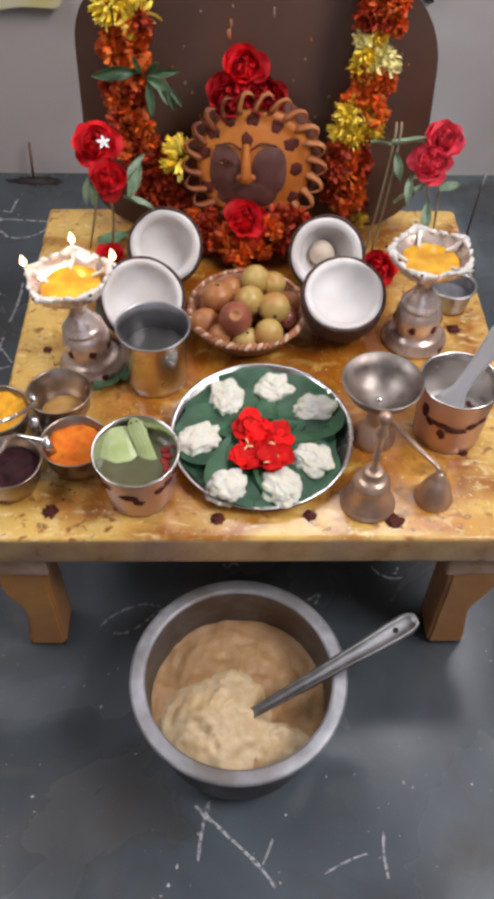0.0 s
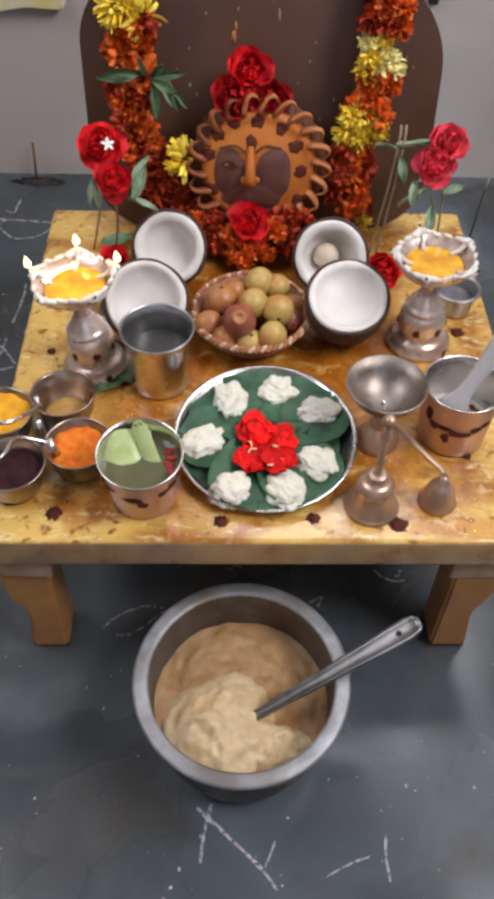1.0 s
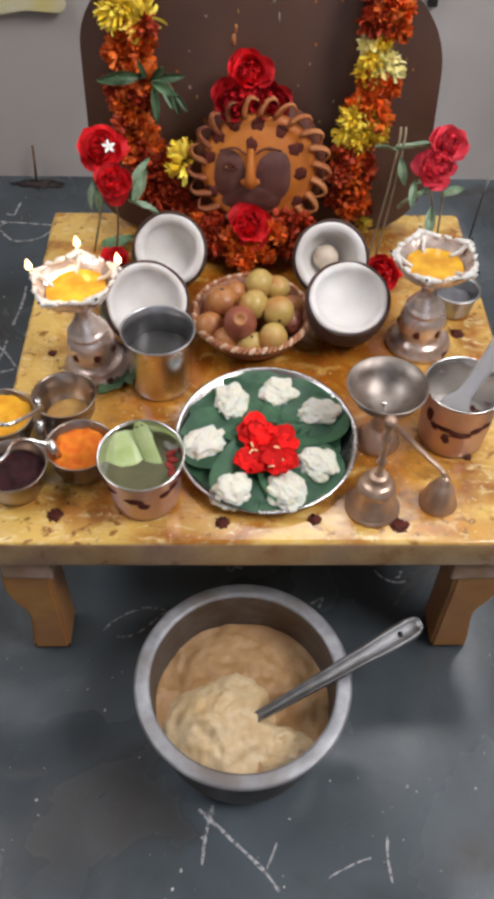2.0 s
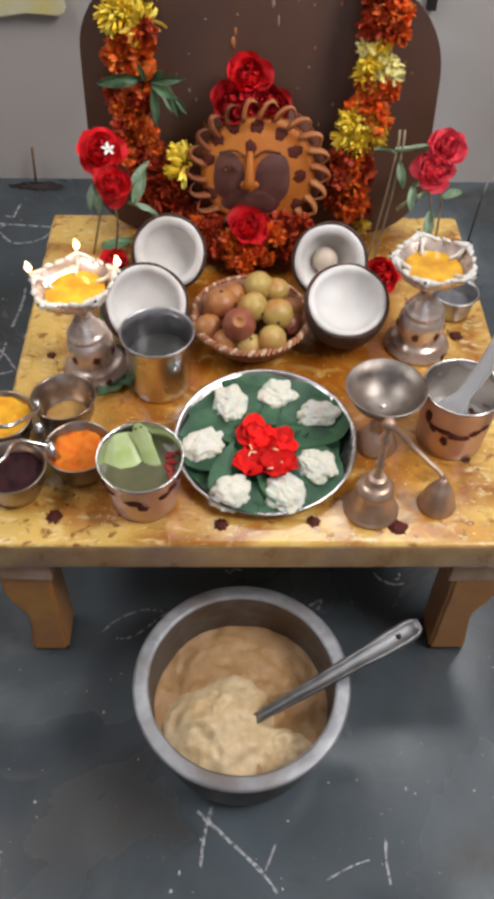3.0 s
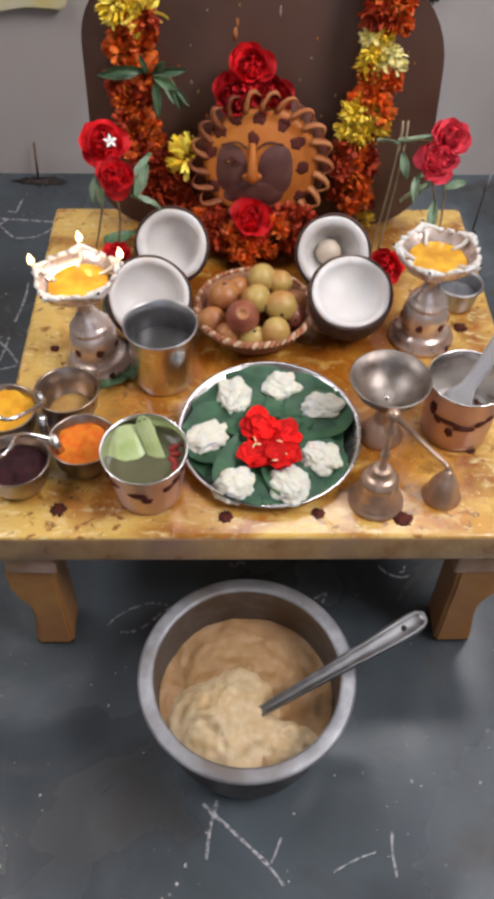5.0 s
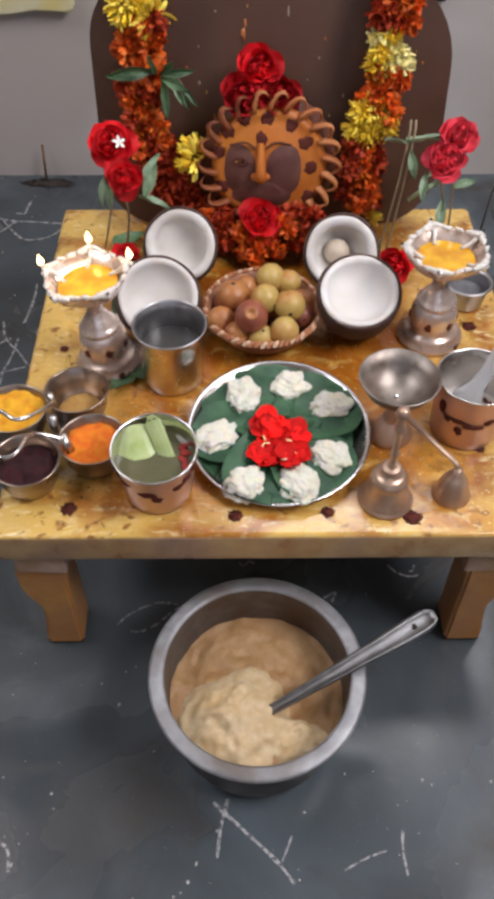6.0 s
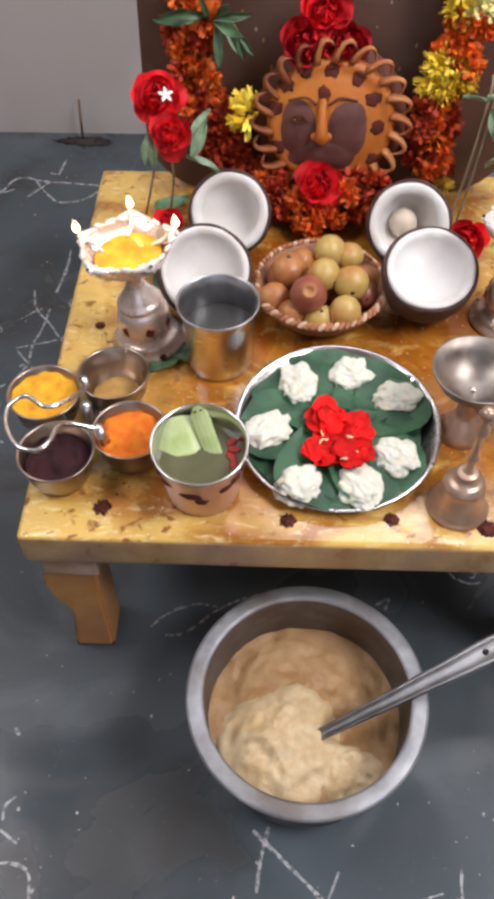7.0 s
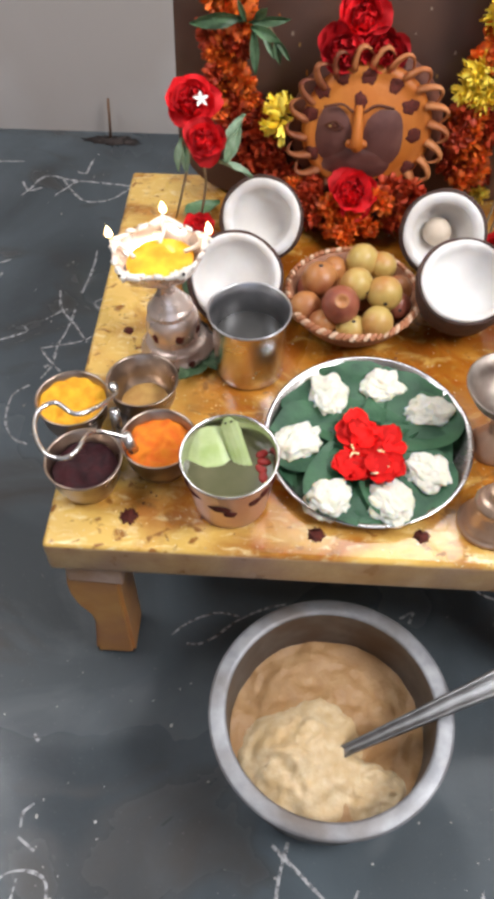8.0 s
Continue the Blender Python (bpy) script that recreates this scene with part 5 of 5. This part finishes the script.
fh = thing("flower_heap", (0, 0, 0), "heap of orange and rust marigolds before the sun plaque", "flowers")
for k in range(46):
    u = r.uniform(-1, 1)
    z = 0.285 + 0.05 * r.random() * (0.6 + 0.4 * abs(u))
    kk = "marigold" if r.random() < (0.85 if abs(u + 0.05) < 0.45 else 0.3) else "rust_marigold"
    x = -0.012 + 0.085 * u
    shared(kk, r.choice(HEADS[kk]), fh, pose(x, 0.475 + (z - 0.285) * 0.55 + 0.03 * r.random() - 0.012 * (1 - abs(u)), z, r.uniform(40, 120), r.uniform(-40, 40), r.uniform(0, 360)) @ Matrix.Scale(r.uniform(0.65, 0.95), 4))


def rose(head, base, face, rr, mat, seed, label, leaves=(), group="", stem=True):
    t = thing("rose", (0, 0, 0), label, "rose", group)
    q = Vector(face).to_track_quat("Z", "Y").to_matrix().to_4x4()
    rose_head(rr, seed, mat, t, Matrix.Translation(head) @ q)
    if stem:
        h, b = Vector(head), Vector(base)
        part("stem", tube(glide([h - Vector(face).normalized() * rr * 0.1, h * 0.75 + b * 0.25 + Vector((0, 0.006, 0)), (h + b) / 2 + Vector((0.004, 0.004, 0)), b], 5), 0.0016, 8), STEM, t)
        for k in range(4):
            sp_ = part("sepal", leaf_shape(rr * 0.9, rr * 0.3, bend=-0.3, heart=False, nu=4, nv=5), LEAFSAGE, t, "green sepal")
            sp_.matrix_basis = Matrix.Translation(h - Vector(face).normalized() * rr * 0.15) @ q @ turn(0, 0, 90 * k + 30) @ turn(-20)
    for x, y, z, rx, ry, rz, ln in leaves:
        part("leaf", leaf_shape(ln * 0.95, ln * 0.28, bend=-0.25, wave=0.2, seed=ln * 90 + rz, heart=False, fold=0.35), LEAFSAGE, t, "green rose leaf").matrix_basis = pose(x, y, z, rx, ry, rz)
    return t


rose((-0.011, 0.581, 0.504), 0, (0, -0.8, 0.6), 0.032, ROSERED, 11, "deep red rose set above the sun plaque", stem=False, group="roses on the board")
rose((-0.031, 0.571, 0.473), 0, (-0.1, -0.9, 0.4), 0.031, ROSEDEEP, 12, "deep red rose set above the sun plaque", stem=False, group="roses on the board")
rose((0.014, 0.571, 0.473), 0, (0.1, -0.9, 0.4), 0.031, ROSEDEEP, 13, "deep red rose set above the sun plaque", stem=False, group="roses on the board")
rose((-0.009, 0.500, 0.327), 0, (0, -0.75, 0.65), 0.031, ROSERED, 14, "red rose resting below the sun plaque", stem=False)
rose((-0.203, 0.497, 0.441), (-0.238, 0.520, H), (0.0, -0.70, 0.72), 0.0315, ROSERED, 15, "red rose on an upright stem with leaves", group="standing roses",
     leaves=[(-0.215, 0.47, 0.415, -40, 20, 150, 0.04), (-0.165, 0.47, 0.405, 50, 0, -40, 0.045)])
rose((-0.186, 0.447, 0.426), (-0.205, 0.505, H), (0.05, -0.75, 0.66), 0.0252, ROSERED, 16, "red rose on an upright stem with leaves", group="standing roses",
     leaves=[(-0.172, 0.46, 0.390, -10, 0, -95, 0.045), (-0.165, 0.46, 0.388, 70, 20, -10, 0.05), (-0.215, 0.48, 0.40, -60, 0, 190, 0.035)])
rose((0.256, 0.533, 0.430), (0.268, 0.515, H), (0.1, -0.65, 0.75), 0.0285, ROSEPINK, 17, "pinkish red rose on an upright stem with leaves", group="standing roses",
     leaves=[(0.250, 0.505, 0.382, 30, 30, 140, 0.045), (0.245, 0.50, 0.36, -35, 0, 170, 0.05)])
rose((0.241, 0.512, 0.407), (0.255, 0.510, H), (-0.05, -0.6, 0.8), 0.029, ROSEPINK, 18, "pinkish red rose on an upright stem with leaves", group="standing roses",
     leaves=[(0.235, 0.50, 0.380, -30, 10, 60, 0.05), (0.215, 0.50, 0.40, -40, 10, 160, 0.04), (0.255, 0.50, 0.375, 10, 20, -60, 0.045)])
rose((-0.203, 0.476, H + 0.013), 0, (0.1, -0.3, 0.95), 0.022, ROSERED, 19, "red rose lying on the table by the coconut", stem=False)
rose((0.183, 0.452, H + 0.021), 0, (-0.2, -0.8, 0.5), 0.027, ROSERED, 20, "dark red rose lying on table beside the lamp", stem=False)

bm = bmesh.new()
for k in range(5):
    petal(bm, turn(0, 0, 72 * k) @ turn(15), 0.0095, 0.0048, curl=-0.2, nu=3, nv=3, tip=0.85)
jas = part("jasmine_blossom", bm, WHITE)
jas.matrix_basis = pose(-0.192, 0.476, 0.460, 40, 5, 20)
tagged(jas, "tiny white jasmine blossom resting on a rose", "blossom")

tw = thing("bare_stem_bundle", (0, 0, 0), "two bare stems with leaves leaning on the board", "stems")
for x0, x1 in ((0.166, 0.199), (0.176, 0.206)):
    part("stem", tube(glide([(x0, 0.500, H), ((x0 + x1) / 2, 0.518, 0.36), (x1 - 0.006, 0.54, 0.43), (x1 - 0.004, 0.553, 0.448)], 5), 0.0017, 8), STEM, tw)
for x, y, z, rx, ry, rz, ln in ((0.19, 0.535, 0.424, 10, 40, 82, 0.03), (0.190, 0.535, 0.425, 8, -20, -88, 0.065), (0.195, 0.53, 0.418, -60, 10, 190, 0.04)):
    part("leaf", leaf_shape(ln, ln * 0.30, bend=-0.1, wave=0.15, seed=ln, heart=False, fold=0.3), LEAFSAGE, tw, "dull green leaf").matrix_basis = pose(x, y, z, rx, ry, rz)

for k, (x, y, a, ln, mat) in enumerate([(-0.222, 0.525, -70, 0.045, LEAFGREEN), (-0.172, 0.262, 215, 0.035, LEAFGREEN), (-0.18, 0.250, 150, 0.04, LEAFGREEN), (0.16, 0.47, 40, 0.05, LEAFGREEN), (-0.19, 0.36, 10, 0.06, LEAFGREEN)]):
    lf = part("fallen_leaf", leaf_shape(ln, ln * 0.7, bend=0.1, wave=0.1, seed=k), mat)
    lf.matrix_basis = pose(x, y, H + 0.003, 4, 3, a)
    tagged(lf, "green leaf lying on the tabletop under offerings", "leaf", "loose leaves on the table")

# ---- incense, cloth and chalk ----
inc = thing("incense_stick", (0.434, 0.869, 0), "thin dark incense stick standing beside the table", "incense stick")
part("stick", tube([(0, 0, 0), (0.006, 0.0, 0.135)], 0.0018, 6), INCENSE, inc)
part("ash_tip", tube([(0.006, 0.0, 0.135), (0.010, 0.0, 0.177)], 0.0024, 6), surf("stick_ash", (0.28, 0.27, 0.27), (0.36, 0.35, 0.34), 90, 0.9), inc, "pale grey ash tip")
inc = thing("incense_stick", (-0.461, 1.128, 0), "short brown incense stick standing by the wall", "incense stick")
part("stick", tube([(0, 0, 0), (0.004, 0.006, 0.082)], 0.0028, 6), surf("stick_brown", (0.16, 0.08, 0.04), (0.2, 0.11, 0.06), 60, 0.8), inc)
ash = part("soot_patch", blob(bmesh.new(), (0, 0, 0), 0.042, 0.95, 3, 4, (1.0, 0.30, 0.02), 2.2, flat=-0.001), INCENSE)
ash.matrix_basis = pose(-0.455, 1.118, 0.0012)
tagged(ash, "dark ash and soot on the floor by the wall", "ash")

cl = prism([(-0.6, 0.353), (-0.47, 0.348), (-0.42, 0.356), (-0.36, 0.352), (-0.345, 0.36), (-0.35, 0.47), (-0.6, 0.47)], 1.128, 1.148, bev=0.004)
tagged(part("hanging_cloth", cl, CLOTH), "pale yellow cloth hanging on the wall", "cloth")


bm = bmesh.new()
box(bm, 0.335, 0.353, 1.136, 1.1502, 0.3695, 0.41, 0.002)
tagged(part("wall_fitting", bm, CHAR), "small black fitting fixed on the wall", "fitting")


def chalk_line(pts, w):
    bm = bmesh.new()
    line = glide([(x, y, 0) for x, y in pts], 8) if len(pts) > 2 else [Vector((*pts[0], 0)).lerp(Vector((*pts[1], 0)), k / 8) for k in range(9)]
    rows = []
    for i, p in enumerate(line):
        d = (line[min(i + 1, len(line) - 1)] - line[max(i - 1, 0)]).normalized()
        s = Vector((-d.y, d.x, 0)) * w * (0.8 + 0.5 * noise.noise(p * 60))
        rows.append((bm.verts.new(p + s), bm.verts.new(p - s)))
    for a, b in zip(rows, rows[1:]):
        bm.faces.new((a[0], a[1], b[1], b[0]))
    return bm


def floor_marks(label, strokes):
    k = thing("chalk_pattern", (0, 0, 0.0008), label, "chalk drawing", kind="structure")
    for i, (w, pts) in enumerate(strokes):
        o = part("chalk_stroke", chalk_line(pts, w), CHALK, k)
        o.location.z = 0.0002 * (i % 5)


floor_marks("white chalk lines in front of the cooking pot", [
    (0.0026, [(-0.073, -0.197), (-0.035, -0.230), (0.0, -0.262), (0.019, -0.285)]), (0.0023, [(-0.056, -0.193), (-0.064, -0.225), (-0.068, -0.258)]),
    (0.0016, [(0.006, -0.262), (0.018, -0.235)]), (0.0021, [(0.147, -0.228), (0.144, -0.25), (0.146, -0.278)]), (0.0013, [(0.075, -0.272), (0.105, -0.258), (0.125, -0.252)])])
floor_marks("white chalk loops on the floor under the table", [
    (0.0021, [(-0.207, 0.038), (-0.195, 0.051), (-0.174, 0.064), (-0.150, 0.0715), (-0.125, 0.068)]), (0.0020, [(-0.188, 0.027), (-0.172, 0.028), (-0.153, 0.039), (-0.127, 0.062), (-0.092, 0.081), (-0.067, 0.088)]),
    (0.0022, [(0.172, 0.130), (0.181, 0.119), (0.197, 0.111), (0.214, 0.112)]), (0.0017, [(0.209, 0.129), (0.207, 0.121), (0.200, 0.118)]), (0.0020, [(0.076, 0.076), (0.093, 0.0855), (0.087, 0.070)]),
    (0.0018, [(-0.042, 0.136), (-0.034, 0.130), (-0.028, 0.137), (-0.018, 0.134)])])
floor_marks("white chalk star patterns on the floor beside the table", [
    (0.0032, [(-0.600, 0.922), (-0.585, 0.951), (-0.574, 0.978), (-0.554, 0.989), (-0.512, 0.977), (-0.466, 0.973), (-0.421, 0.968), (-0.392, 0.967), (-0.383, 0.992)]), (0.0028, [(-0.607, 0.968), (-0.598, 0.950), (-0.588, 0.938), (-0.565, 0.950)]),
    (0.0028, [(-0.530, 0.980), (-0.506, 0.943), (-0.478, 0.913), (-0.450, 0.911), (-0.420, 0.925), (-0.392, 0.962)]), (0.0024, [(-0.536, 0.926), (-0.520, 0.948), (-0.500, 0.976)]),
    (0.0028, [(-0.482, 1.048), (-0.486, 1.020), (-0.489, 1.000), (-0.505, 1.004)]), (0.0020, [(-0.70, 1.03), (-0.62, 1.035)]), (0.0026, [(-0.426, 0.768), (-0.4265, 0.713), (-0.434, 0.655)]),
    (0.0024, [(-0.472, 0.660), (-0.461, 0.616), (-0.431, 0.577), (-0.404, 0.538)]), (0.0024, [(-0.437, 0.614), (-0.442, 0.563), (-0.450, 0.529), (-0.4505, 0.485), (-0.462, 0.455)]), (0.0022, [(-0.482, 0.587), (-0.461, 0.6065), (-0.450, 0.614)]),
    (0.0022, [(-0.386, 0.649), (-0.408, 0.633), (-0.394, 0.613), (-0.387, 0.579), (-0.402, 0.549), (-0.424, 0.537), (-0.450, 0.529), (-0.477, 0.521)]), (0.0022, [(-0.477, 0.521), (-0.458, 0.497), (-0.436, 0.473)]),
    (0.0024, [(-0.560, 0.530), (-0.529, 0.5446), (-0.507, 0.559), (-0.518, 0.572)]), (0.0022, [(-0.477, 0.441), (-0.496, 0.422), (-0.500, 0.395), (-0.495, 0.362), (-0.478, 0.335), (-0.455, 0.325)]),
    (0.0026, [(-0.60, 0.72), (-0.575, 0.735)]), (0.0022, [(-0.60, 0.675), (-0.585, 0.69), (-0.583, 0.705)]), (0.0030, [(-0.462, 0.480), (-0.455, 0.484)])])
floor_marks("faint white chalk curls on the open floor", [
    (0.0020, [(-0.362, -0.262), (-0.353, -0.243), (-0.330, -0.237), (-0.308, -0.245), (-0.302, -0.27)]), (0.0016, [(-0.338, -0.245), (-0.34, -0.27)]),
    (0.0018, [(-0.335, -0.170), (-0.345, -0.180), (-0.345, -0.195)]), (0.0021, [(-0.345, -0.205), (-0.325, -0.218)]), (0.0018, [(-0.375, -0.245), (-0.36, -0.25)]), (0.0025, [(-0.352, -0.095), (-0.345, -0.102)])])
rnd = random.Random(31)
bm = bmesh.new()
for k in range(260):
    x, y = rnd.uniform(-0.6, 0.5), rnd.choice([rnd.uniform(-0.33, 0.0), rnd.uniform(-0.33, 1.1)])
    if -0.31 < x < 0.32 and y > 0.1:
        continue
    blob(bm, (x, y, 0.0005), rnd.choice([0.0006, 0.0008, 0.0011, 0.0018]), 0.5, k, 1, (1, rnd.uniform(0.5, 1.6), 0.3))
tagged(part("floor_crumbs", bm, surf("floor_crumb", (0.55, 0.55, 0.55), (0.4, 0.38, 0.35), 200, 0.9, island=True)), "scattered pale chalk crumbs and grit on floor", "crumbs", kind="stuff")
